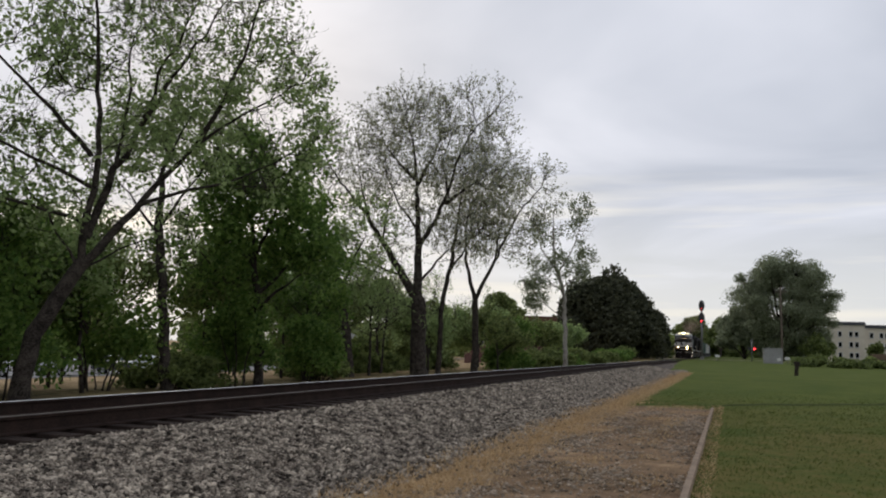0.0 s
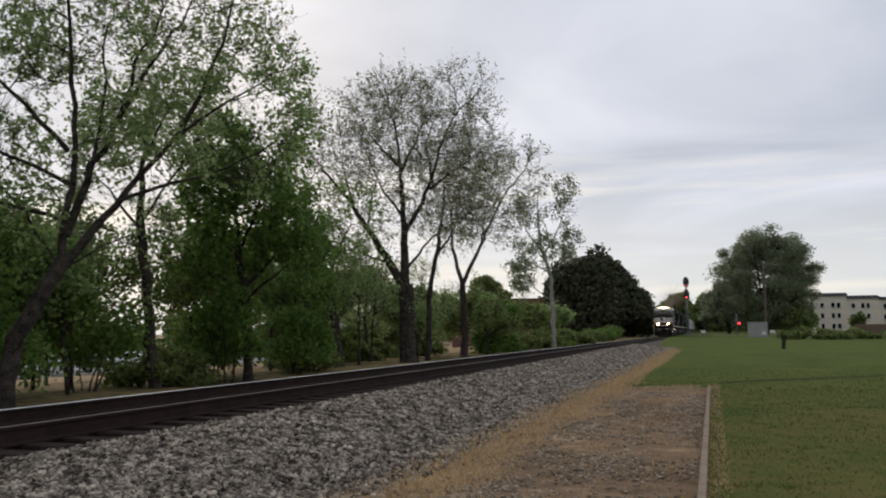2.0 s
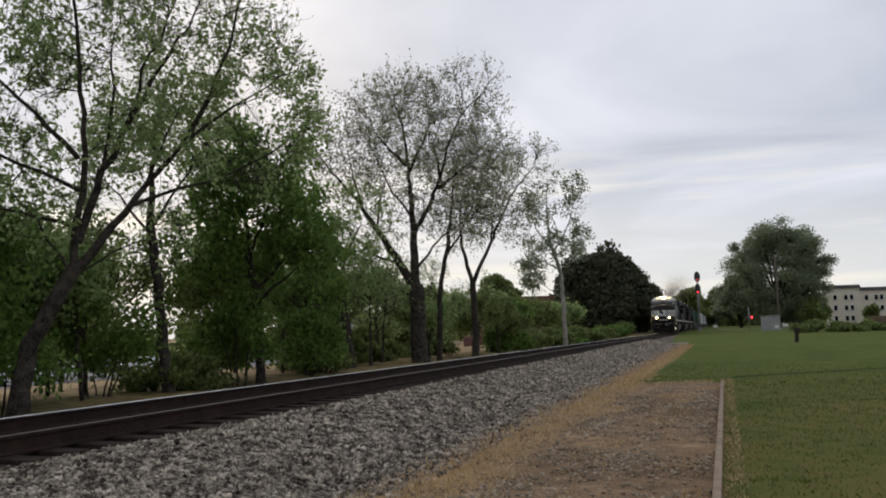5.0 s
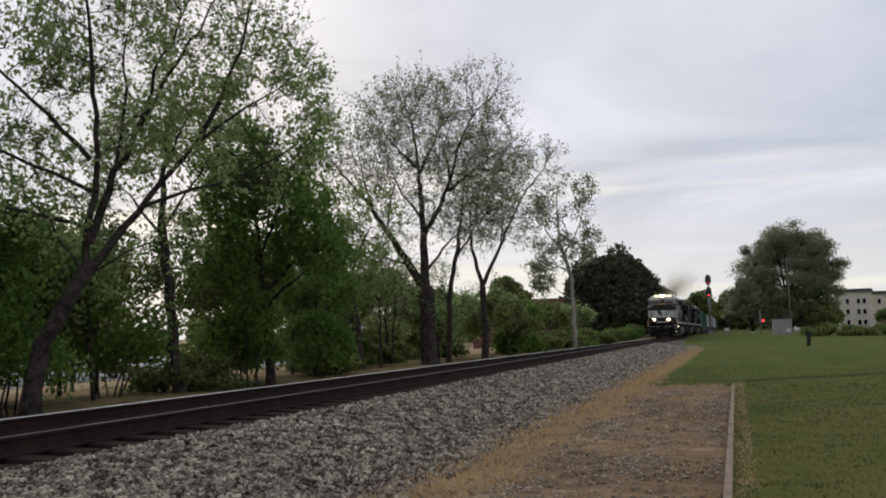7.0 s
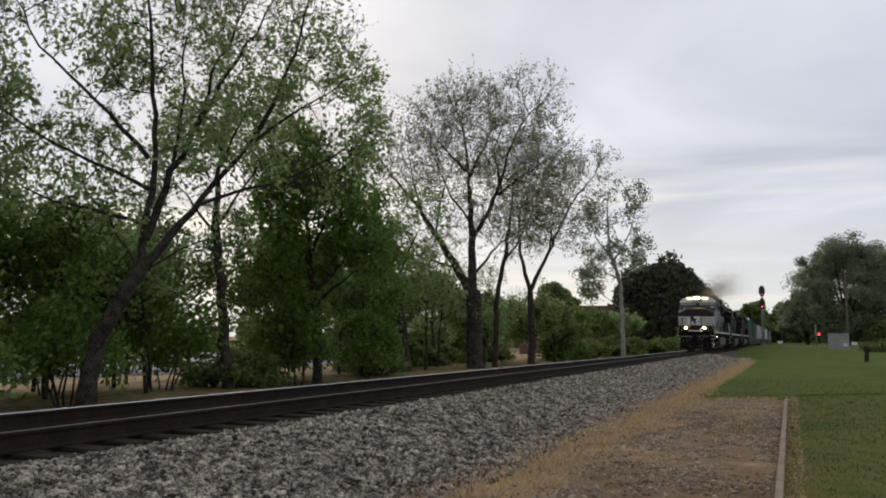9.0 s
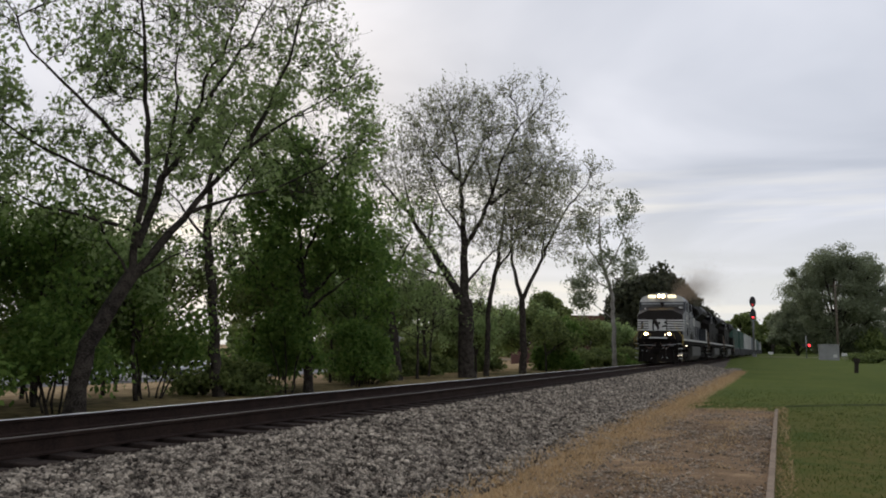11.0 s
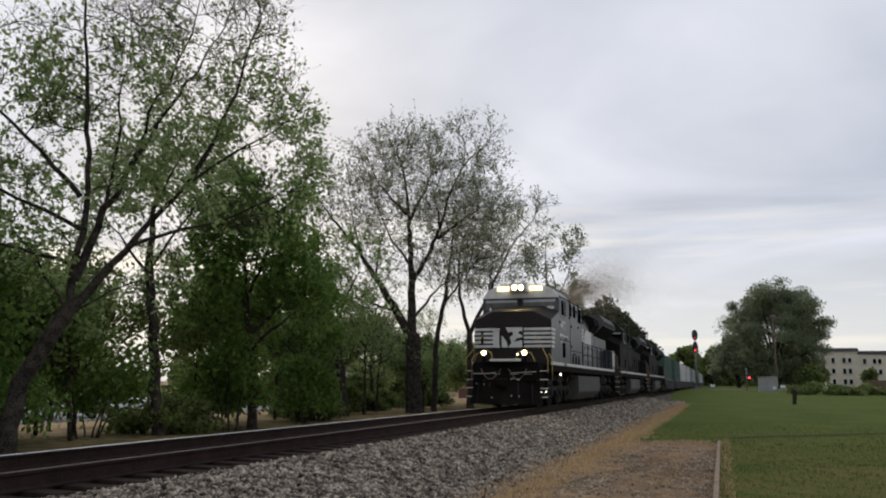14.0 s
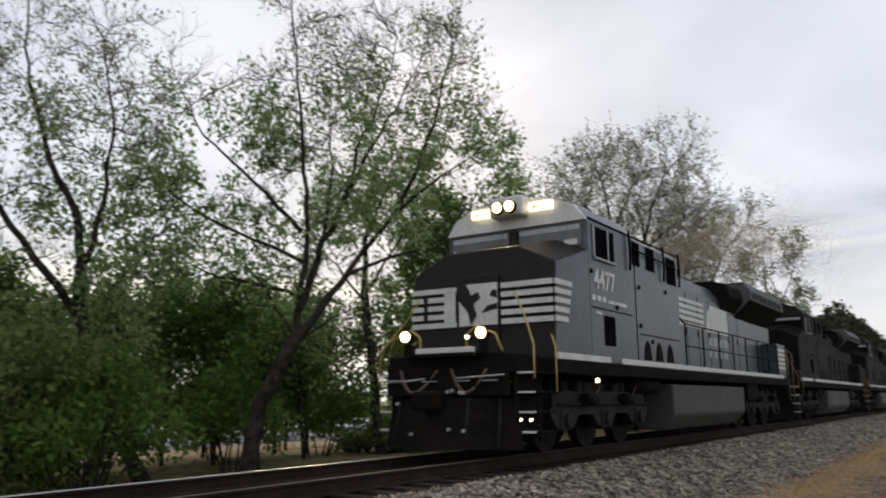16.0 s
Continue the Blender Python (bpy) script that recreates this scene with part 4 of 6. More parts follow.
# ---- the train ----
# black body paint, greyed and blued: the sky's sheen is in the colour
BODY_SHEEN_PAINT = material("black_paint_sky_sheen", (0.068, 0.077, 0.094), 0.34, dark=(0.034, 0.039, 0.049), scale=0.9, fine=7, bump=0.12)
# the same black for the nose front, its shade put into the colour
NOSE_SHADE_PAINT = material("nose_black_paint_shade", (0.026, 0.0205, 0.0175), 0.55, dark=(0.015, 0.012, 0.011), scale=1.5, fine=14, bump=0.05)
WHITE = material("white_paint", (0.72, 0.72, 0.70), 0.5, dark=(0.5, 0.48, 0.44), scale=2.5, fine=18, bump=0.05)
FRAME_BLACK = material("underframe_black", (0.014, 0.0115, 0.0095), 0.85, dark=(0.006, 0.005, 0.0045), scale=3, fine=25, bump=0.3)
GREY_STEEL = material("dusty_steel", (0.030, 0.0265, 0.0235), 0.85, dark=(0.008, 0.007, 0.0065), scale=2, fine=22, bump=0.2)
YELLOW = material("yellow_rail_paint", (0.55, 0.40, 0.12), 0.6, dark=(0.4, 0.28, 0.08), scale=5, fine=30)
TAN_RAIL = material("dull_rail_paint", (0.24, 0.17, 0.12), 0.7, dark=(0.12, 0.08, 0.06), scale=5, fine=30)
GLASS = material("window_glass", (0.005, 0.005, 0.006), 0.3, dark=(0.008, 0.008, 0.01), scale=2, fine=9, bump=0.0)
HOSE = material("hose_rubber", (0.17, 0.12, 0.10), 0.8, dark=(0.09, 0.065, 0.055), scale=5, fine=30)
LIGHT_GREY = material("light_grey_panel", (0.42, 0.43, 0.44), 0.5, dark=(0.28, 0.28, 0.28), scale=3, fine=20)
HEADLAMP = material("headlamp_glow", (1, 0.9, 0.7), 0.3, emit=(1.0, 0.74, 0.34), power=320.0)
# bowl glows by itself, imitating the amber halo round the lens
BOWL_HALO = material("reflector_halo_glow", (1, 0.8, 0.5), 0.4, emit=(1.0, 0.60, 0.18), power=9.0)
BOARD_GLOW = material("number_board_glow", (1, 0.9, 0.7), 0.4, emit=(1.0, 0.83, 0.50), power=2.2)
SMALL_GLOW = material("marker_glow", (1, 0.9, 0.7), 0.4, emit=(1.0, 0.85, 0.60), power=6.0)
TANK = material("dusty_tank_steel", (0.075, 0.071, 0.064), 0.75, dark=(0.045, 0.042, 0.037), scale=2, fine=18, bump=0.15)
# windscreen glass with the reflected sky as a grey base colour
SCREEN_SKY = material("windscreen_sky_glass", (0.13, 0.13, 0.125), 0.25, dark=(0.08, 0.08, 0.078), scale=1, fine=6, bump=0.0)
WING_GREY = material("radiator_grey", (0.10, 0.10, 0.10), 0.75, dark=(0.055, 0.055, 0.055), scale=2, fine=16, bump=0.1)
for m_, level in ((GLASS, 0.0), (NOSE_SHADE_PAINT, 0.18), (FRAME_BLACK, 0.06), (GREY_STEEL, 0.25)):
    m_.node_tree.nodes["Principled BSDF"].inputs["Specular IOR Level"].default_value = level
DARK_INK = material("dark_ink", (0.05, 0.045, 0.04), 0.6)
CONT_GREEN = material("green_container", (0.022, 0.066, 0.046), 0.6, dark=(0.013, 0.042, 0.03), scale=1.0, fine=8)
CONT_WHITE = material("pale_container", (0.50, 0.50, 0.49), 0.6, dark=(0.34, 0.33, 0.31), scale=1.0, fine=8)
CONT_GREY = material("grey_container", (0.26, 0.28, 0.31), 0.6, dark=(0.16, 0.17, 0.19), scale=1.0, fine=8)
WHEEL_STEEL = material("wheel_steel", (0.022, 0.018, 0.016), 0.8, 0.0, dark=(0.009, 0.008, 0.007), scale=4, fine=20)


def disc(bm, c, r, depth, axis, sides=20, mi=0):
    """A short round drum round c along X or Y."""
    m = Matrix.Translation(c) @ (Matrix.Rotation(math.pi / 2, 4, "Y") if axis == "X" else Matrix.Rotation(math.pi / 2, 4, "X"))
    r2 = bmesh.ops.create_cone(bm, cap_ends=True, segments=sides, radius1=r, radius2=r, depth=depth, matrix=m)
    for f in {f for q in r2["verts"] for f in q.link_faces}:
        f.material_index = mi


def wheelset(parent, y, r=0.52):
    """Two flanged wheels on an axle; the object's origin is the axle's centre, so that it can roll."""
    bm = bmesh.new()
    for sx in (-0.755, 0.755):
        disc(bm, (sx, 0, 0), r, 0.13, "X", 28)
        disc(bm, (sx - math.copysign(0.075, sx), 0, 0), r + 0.028, 0.03, "X", 28)
        disc(bm, (sx + math.copysign(0.10, sx), 0, 0), 0.17, 0.12, "X", 16)
        for k in range(6):
            q = k * math.pi / 3
            disc(bm, (sx + math.copysign(0.062, sx), 0.33 * math.cos(q), 0.33 * math.sin(q)), 0.045, 0.03, "X", 8)
    disc(bm, (0, 0, 0), 0.09, 1.5, "X", 12)
    ob = part("wheelset", bm, WHEEL_STEEL, parent)
    ob.matrix_basis = pose(0, y, r)
    return ob


def loco_truck(parent, y0, y1):
    bm = bmesh.new()
    for sx in (-1.12, 1.12):
        # cast side frame with dips between the axle boxes
        ax = [y0 + (y1 - y0) * q for q in (0.12, 0.5, 0.88)]
        out = [(y0, 0.62), (y0, 0.92), (y0 + 0.5, 1.02), (y1 - 0.5, 1.02), (y1, 0.92), (y1, 0.62)]
        for a in reversed(ax):
            out += [(a + 0.55, 0.62), (a + 0.30, 0.40), (a - 0.30, 0.40), (a - 0.55, 0.62)]
        clean = []
        for q in out:
            yy = min(y1, max(y0, q[0]))
            if not clean or (abs(clean[-1][0] - yy) + abs(clean[-1][1] - q[1])) > 0.01:
                clean.append((yy, q[1]))
        prism(bm, clean, sx - 0.09, sx + 0.09, "X")
        for a in ax:
            box(bm, sx - 0.13, sx + 0.13, a - 0.2, a + 0.2, 0.36, 0.72, 0.03)
            disc(bm, (sx + math.copysign(0.16, sx), a, 0.54), 0.13, 0.08, "X", 14)
        for a in (ax[0] + ax[1], ax[1] + ax[2]):
            for k in (-0.16, 0.16):
                tube(bm, [(sx, a / 2 + k, 0.70), (sx, a / 2 + k, 1.2)], 0.09, 10)
        tube(bm, [(sx + math.copysign(0.12, sx), y0 + 0.2, 0.8), (sx + math.copysign(0.12, sx), y1 - 0.2, 0.8)], 0.025, 6)
    box(bm, -1.0, 1.0, y0 + 0.9, y1 - 0.9, 0.75, 1.2, 0.04)
    tr = part("truck", bm, GREY_STEEL, parent, "dusty cast-steel three-axle truck frame")
    for sx in (-1, 1):
        for a in (y0 + 0.05, y1 - 0.05):
            tube_part("sand_hose", FRAME_BLACK, tr, [(sx * 1.2, a, 1.25), (sx * 1.22, a - 0.05, 0.8), (sx * 0.95, a, 0.22)], 0.025, 6)
        for q in (0.3, 0.7):
            a = y0 + (y1 - y0) * q
            tube_part("brake_cylinder", FRAME_BLACK, tr, [(sx * 1.3, a - 0.22, 0.88), (sx * 1.3, a + 0.22, 0.88)], 0.11, 10)
            tube_part("brake_hose", HOSE, tr, [(sx * 1.32, a + 0.2, 0.9), (sx * 1.34, a + 0.4, 1.1), (sx * 1.25, a + 0.5, 1.3)], 0.016, 6)
    for q in (0.12, 0.5, 0.88):
        wheelset(tr, y0 + (y1 - y0) * q)
    return tr


def letters(parent, name, text, size, m, mat, thick=0.004, bold=0.0):
    c = bpy.data.curves.new(name, "FONT")
    c.body, c.size, c.extrude, c.offset = text, size, thick, bold
    c.materials.append(mat)
    ob = new(name, c)
    ob.parent = parent
    ob.matrix_basis = m
    return ob


def lamp(name, parent, c, r, glow, label):
    bm = bmesh.new()
    disc(bm, c, r * 1.25, 0.12, "Y", 18)
    can = part(name, bm, FRAME_BLACK, parent, label)
    bm = bmesh.new()
    disc(bm, (c[0], c[1] - 0.062, c[2]), r, 0.012, "Y", 20)
    part("reflector", bm, BOWL_HALO if glow is HEADLAMP else glow, can, "reflector bowl, self-glowing in place of the lamp's halo")
    bm = bmesh.new()
    disc(bm, (c[0], c[1] - 0.072, c[2]), r * 0.62, 0.012, "Y", 20)
    part("lens", bm, glow, can, "glowing warm white lens")
    return can


def locomotive(lead, m, label):
    lo = thing("diesel_locomotive", m, label, "locomotive", "locomotives of the freight train")
    P = BODY_SHEEN_PAINT if lead else GREY_STEEL
    NP = NOSE_SHADE_PAINT if lead else FRAME_BLACK
    rail_paint = YELLOW if lead else TAN_RAIL
    # frame, deck and pilot
    bm = bmesh.new()
    box(bm, -1.5, 1.5, 1.05, 19.3, 1.30, 1.52, 0.02)
    box(bm, -1.18, 1.18, 0.10, 1.06, 1.30, 1.60, 0.02)
    box(bm, -1.18, 1.18, 19.3, 20.2, 1.30, 1.60, 0.02)
    part("deck", bm, FRAME_BLACK, lo)
    for y0, y1 in ((1.1, 3.3), (3.85, 18.4)):
        box_part("sill_stripe", WHITE, lo, 1.44, 1.515, y0, y1, 1.53, 1.64, 0.01, "white painted side sill")
        box_part("sill_stripe", WHITE, lo, -1.515, -1.44, y0, y1, 1.53, 1.64, 0.01, "white painted side sill")
    bm = bmesh.new()
    prism(bm, [(-1.15, 0.95), (1.15, 0.95), (1.15, 1.42), (-1.15, 1.42)], 0.02, 0.12)
    box(bm, -0.62, 0.62, -0.12, 0.1, 1.56, 1.62, 0.01)
    part("pilot_plate", bm, FRAME_BLACK, lo)
    box_part("anticlimber", WHITE if lead else FRAME_BLACK, lo, -0.52, 0.60, -0.06, 0.02, 1.62, 1.71, 0.015, "scuffed white front step edge")
    bm = bmesh.new()
    pl = [(-1.2, 0.30, 0.92), (0, -0.25, 0.92), (1.2, 0.30, 0.92), (1.3, 0.18, 0.14), (0, -0.62, 0.14), (-1.3, 0.18, 0.14)]
    a = [bm.verts.new(q) for q in pl]
    b = [bm.verts.new((q[0], q[1] + 0.05, q[2])) for q in pl]
    for idx in ((0, 1, 4, 5), (1, 2, 3, 4)):
        bm.faces.new([a[k] for k in idx])
        bm.faces.new([b[k] for k in reversed(idx)])
    for k, q in ((0, 1), (1, 2), (2, 3), (3, 4), (4, 5), (5, 0)):
        bm.faces.new((a[k], b[k], b[q], a[q]))
    bmesh.ops.recalc_face_normals(bm, faces=bm.faces)
    part("snow_plow", bm, FRAME_BLACK, lo, "dark steel snow plow blade")
    bm = bmesh.new()
    box(bm, -0.16, 0.16, -0.45, 0.4, 0.74, 1.0, 0.03)
    box(bm, -0.22, 0.22, -0.62, -0.38, 0.72, 1.02, 0.06)
    part("coupler", bm, FRAME_BLACK, lo, "rusty knuckle coupler")
    if lead:
        for xs in ((-0.85, -0.45, -0.12), (0.15, 0.55, 0.80)):
            x0, x1, x2 = xs
            tube_part("air_hose", HOSE, lo, [(x0 + (x2 - x0) * k / 12, -0.16 * math.sin(math.pi * k / 12), 1.36 - 0.36 * math.sin(math.pi * (k / 12) ** (1.0 if x1 < 0 else 1.25)) ** 0.9) for k in range(13)], 0.022, 7, "hanging rubber air hose")
        for x in (-1.0, -0.28, 0.35, 0.85):
            box_part("uncoupling_bracket", LIGHT_GREY, lo, x - 0.14, x + 0.14, -0.02, 0.02, 1.17, 1.19, 0.004)
    # corner steps with grab posts
    for sx in (-1, 1):
        bm = bmesh.new()
        box(bm, sx * 1.16, sx * 1.20, 0.2, 1.1, 0.3, 1.5, 0.01)
        part("step_side", bm, FRAME_BLACK, lo)
        for z in (0.38, 0.68, 0.98, 1.28):
            st = box_part("step", FRAME_BLACK, lo, sx * 1.18, sx * 1.50, 0.28, 1.0, z, z + 0.03, 0.004)
            box_part("nosing", WHITE, st, sx * 1.20, sx * 1.50, 0.262, 0.28, z, z + 0.03, 0.003, "white step edge")
        for y, top in ((0.26, 2.62), (1.02, 2.70)):
            tube_part("grab_rail", rail_paint, lo, [(sx * 1.5, y, 1.0 if y > 0.5 else 1.2), (sx * 1.5, y, 1.72), (sx * 1.2, y + 0.30, 2.2), (sx * 0.95, y + 0.42, top)], 0.015, 7, "yellow bent grab rail")
        # rear end steps
        for z in (0.38, 0.72, 1.06, 1.34):
            box_part("step", FRAME_BLACK, lo, sx * 1.18, sx * 1.50, 19.35, 20.1, z, z + 0.03, 0.004)
        for y in (19.3, 20.1):
            tube_part("grab_rail", TAN_RAIL, lo, [(sx * 1.5, y, 0.8), (sx * 1.5, y, 2.45), (sx * 1.3, y + 0.1, 2.62)], 0.02, 7)
    for sx in (-1, 1):
        tube_part("front_rail", rail_paint, lo, [(sx * 0.45, 0.0, 1.62), (sx * 0.45, -0.02, 1.9), (sx * 0.62, -0.02, 2.02), (sx * 0.98, -0.02, 1.9), (sx * 1.1, 0.0, 1.62)], 0.016, 6)
    # nose
    bm = bmesh.new()
    fr = [(-1.45, 1.52), (1.45, 1.52), (1.45, 3.16), (0.75, 3.50), (-0.75, 3.50), (-1.45, 3.16)]
    bk = [(-1.5, 1.52), (1.5, 1.52), (1.5, 3.55), (0.9, 3.80), (-0.9, 3.80), (-1.5, 3.55)]
    A = [bm.verts.new((x, 1.12 if z < 3.0 else 1.22, z)) for x, z in fr]
    B = [bm.verts.new((x, 2.5, z)) for x, z in bk]
    bm.faces.new(A), bm.faces.new(B[::-1])
    for i in range(6):
        j = (i + 1) % 6
        bm.faces.new((A[j], A[i], B[i], B[j]))
    bmesh.ops.recalc_face_normals(bm, faces=bm.faces)
    bmesh.ops.bevel(bm, geom=list(bm.edges), offset=0.035, segments=2, affect="EDGES", profile=0.5)
    # flanks take the body colour with sheen, front and top the shaded black
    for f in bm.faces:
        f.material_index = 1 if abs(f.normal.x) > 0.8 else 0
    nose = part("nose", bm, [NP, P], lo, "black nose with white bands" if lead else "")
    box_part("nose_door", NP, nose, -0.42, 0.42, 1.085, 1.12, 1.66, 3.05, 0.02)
    if lead:
        for i in range(5):
            z = 2.15 + 0.155 * i
            yf = 1.115
            for x0, x1 in ((-1.44, -1.18), (-1.08, -0.722)) if i in (1, 2, 3) else ((-1.44, -0.46),):
                box_part("white_band", WHITE, nose, x0, x1, yf - 0.012, yf + 0.004, z, z + 0.092, 0.003)
            box_part("white_band", WHITE, nose, 0.45, 1.44, yf - 0.012, yf + 0.004, z, z + 0.092, 0.003)
            box_part("white_band", WHITE, nose, 1.455, 1.487, 1.13, 1.78 - 0.05 * (4 - i), z, z + 0.092, 0.003)
        # emblem on the nose door as plain shapes: a white field with a dark figure before it
        box_part("white_block", WHITE, nose, -0.72, -0.48, 1.103, 1.119, 2.245, 2.766, 0.003)
        box_part("emblem", WHITE, nose, -0.38, 0.40, 1.066, 1.084, 2.15, 2.88, 0.004, "white square emblem field on black")
        for shape in (((-0.38, 2.88), (-0.22, 2.88), (-0.12, 2.68), (0.02, 2.74), (0.07, 2.63), (-0.07, 2.52), (-0.01, 2.32), (-0.13, 2.15), (-0.20, 2.40), (-0.29, 2.50), (-0.38, 2.60)), ((0.08, 2.36), (0.40, 2.42), (0.40, 2.52), (0.20, 2.48)), ((0.24, 2.66), (0.40, 2.60), (0.40, 2.74), (0.32, 2.76))):
            bm = bmesh.new()
            prism(bm, shape, 1.058, 1.0655)
            part("emblem_figure", bm, NP, nose, "dark angular figure on the white field")
        # ribs, pins and levers on the plow and pilot
        for x in (-0.95, -0.5, 0.5, 0.95):
            yb = 0.30 - 0.55 * (1 - abs(x) / 1.2)
            bm = bmesh.new()
            tube(bm, [(x, yb - 0.02, 0.90), (x * 1.05, yb - 0.20, 0.18)], 0.03, 6)
            part("plow_rib", bm, GREY_STEEL, lo)
        for x, z in ((-0.9, 0.82), (-0.62, 0.80), (0.34, 0.98), (0.42, 1.0), (0.56, 0.97), (0.62, 0.96), (-0.35, 0.34), (0.35, 0.42), (0.62, 0.40)):
            box_part("pin", LIGHT_GREY, lo, x - 0.02, x + 0.02, -0.42, -0.38, z, z + 0.05, 0.006)
        tube_part("uncoupling_lever", LIGHT_GREY, lo, [(-1.15, -0.06, 1.20), (-0.7, -0.08, 1.19), (-0.3, -0.1, 1.22)], 0.014, 6, "thin pale uncoupling lever")
        tube_part("uncoupling_lever", LIGHT_GREY, lo, [(0.3, -0.1, 1.22), (0.75, -0.08, 1.24), (1.15, -0.06, 1.26)], 0.014, 6, "thin pale uncoupling lever")
        tube_part("wiper", WHITE, lo, [(-1.05, 1.95, 3.50), (-1.05, 1.99, 3.68)], 0.03, 6, "pale bracket on the nose top")
        box_part("windscreen_paper", WHITE, lo, 1.06, 1.32, 2.415, 2.425, 3.66, 3.76, 0.002, "white paper behind the windscreen")
        for x in (-0.735, 0.735):
            lamp("ditch_light", lo, (x, 0.02, 1.92), 0.088, HEADLAMP, "lit ditch light")
            box_part("light_bracket", FRAME_BLACK, lo, x - 0.06, x + 0.06, 0.0, 0.1, 1.60, 1.80, 0.01)
        lamp("marker_light", lo, (0.48, 0.02, 1.86), 0.03, SMALL_GLOW, "small lit marker light")
        bm = bmesh.new()
        disc(bm, (1.47, 2.72, 1.21), 0.036, 0.05, "X", 14)
        part("ground_light", bm, SMALL_GLOW, lo, "small lit step light")
        for x in (1.24, 1.42):
            bm = bmesh.new()
            disc(bm, (x, 0.26, 0.58), 0.02, 0.02, "Y", 12)
            part("step_light", bm, SMALL_GLOW, lo, "small lit step lamp")
    # cab
    bm = bmesh.new()
    prof = [(-1.5, 1.52), (1.5, 1.52), (1.5, 4.12), (1.28, 4.42), (0.75, 4.62), (-0.75, 4.62), (-1.28, 4.42), (-1.5, 4.12)]
    prism(bm, prof, 2.46, 4.75)
    bmesh.ops.bevel(bm, geom=list(bm.edges), offset=0.03, segments=2, affect="EDGES", profile=0.5)
    for f in bm.faces:
        c = f.calc_center_median()
        f.material_index = 1 if (c.y < 2.5 and c.z > 4.1 and lead) or (c.z > 4.2 and c.y < 2.52 and lead) else 0
    cab = part("cab", bm, [P, WHITE], lo)
    # front above the windscreen: white brow
    bm = bmesh.new()
    prism(bm, [(-1.49, 4.10), (1.49, 4.10), (1.27, 4.415), (0.745, 4.615), (-0.745, 4.615), (-1.27, 4.415)], 2.40, 2.47)
    part("brow", bm, WHITE if lead else P, cab, "white painted brow above the windscreen" if lead else "")
    for x0, x1 in ((-1.40, -0.10), (0.10, 1.40)):
        w = box_part("windscreen", SCREEN_SKY if lead else GLASS, cab, x0, x1, 2.43, 2.47, 3.62, 4.04, 0.02)
        box_part("sun_strip", LIGHT_GREY, w, x0 + 0.03, x1 - 0.03, 2.42, 2.428, 3.93, 4.03, 0.004)
    box_part("windscreen_post", NP, cab, -0.09, 0.09, 2.40, 2.47, 3.62, 4.06, 0.01)
    bm = bmesh.new()
    box(bm, -0.36, 0.36, 2.12, 2.50, 4.30, 4.68, 0.05)
    hb = part("headlight_box", bm, WHITE if lead else P, cab)
    if lead:
        for x in (-0.13, 0.13):
            lamp("headlight", lo, (x, 2.10, 4.46), 0.10, HEADLAMP, "lit twin headlight")
        for x0, x1 in ((-0.88, -0.40), (0.40, 0.88)):
            nb = box_part("number_board", BOARD_GLOW, cab, x0, x1, 2.33, 2.40, 4.38, 4.54, 0.012, "glowing number board")
            letters(nb, "figures", "4477", 0.17, pose(x0 + 0.06, 2.325, 4.40, 90, 0, 0), DARK_INK, 0.003)
    # both sides of the cab
    for sx in (-1, 1):
        xo = 1.5 * sx
        bm = bmesh.new()
        x0, x1 = (1.0, 1.5) if sx > 0 else (-1.5, -1.0)
        prism(bm, [(x0, 1.60), (x1, 1.60), (x1, 4.05), (x1 - 0.1 * sx, 4.16), (x0, 4.2)] if sx > 0 else [(x0, 1.60), (x1, 1.60), (x1, 4.2), (x0 + 0.1, 4.16), (x0, 4.05)], 4.75, 7.55)
        bmesh.ops.bevel(bm, geom=list(bm.edges), offset=0.025, segments=2, affect="EDGES", profile=0.5)
        part("equipment_cabinet", bm, P, lo, "smooth dark grey cabinet side")
        lo_, hi_ = sorted((xo, xo + sx * 0.018))
        w = box_part("side_window", GLASS, cab, lo_, hi_, 2.72, 3.66, 3.46, 4.03, 0.008)
        for y in (2.70, 3.36, 3.66):
            a_, b_ = sorted((xo, xo + sx * 0.032))
            box_part("window_bar", LIGHT_GREY if y != 3.66 else P, w, a_, b_, y - 0.025, y + 0.025, 3.44, 4.05, 0.004)
        box_part("window_sill", LIGHT_GREY, w, *sorted((xo, xo + sx * 0.06)), 2.7, 3.7, 3.40, 3.44, 0.006)
        for y0, y1, z0, z1 in ((4.66, 5.05, 3.56, 4.06), (5.45, 5.95, 3.56, 4.06), (6.75, 7.35, 3.42, 4.02)):
            box_part("louvre_window", GLASS, lo, lo_, hi_, y0, y1, z0, z1, 0.008)
        for y in (4.42, 6.45, 7.52):
            tube_part("vertical_rail", FRAME_BLACK, lo, [(xo + sx * 0.04, y, 3.42), (xo + sx * 0.06, y, 3.8), (xo + sx * 0.04, y, 4.2)], 0.025, 6)
        tube_part("long_rail", FRAME_BLACK, lo, [(xo + sx * 0.07, 4.4, 3.86), (xo + sx * 0.07, 7.6, 3.80)], 0.02, 6)
        tube_part("drip_rail", FRAME_BLACK, lo, [(xo, 2.5, 4.14), (xo, 7.55, 4.14)], 0.02, 6)
        box_part("lower_door", GLASS, cab, lo_, hi_, 3.08, 3.58, 1.85, 2.40, 0.01)
        box_part("seam", FRAME_BLACK, cab, *sorted((xo, xo + sx * 0.012)), 2.55, 4.5, 2.50, 2.525, 0.003)
        box_part("seam", FRAME_BLACK, lo, *sorted((xo, xo + sx * 0.012)), 4.90, 7.4, 2.16, 2.185, 0.003)
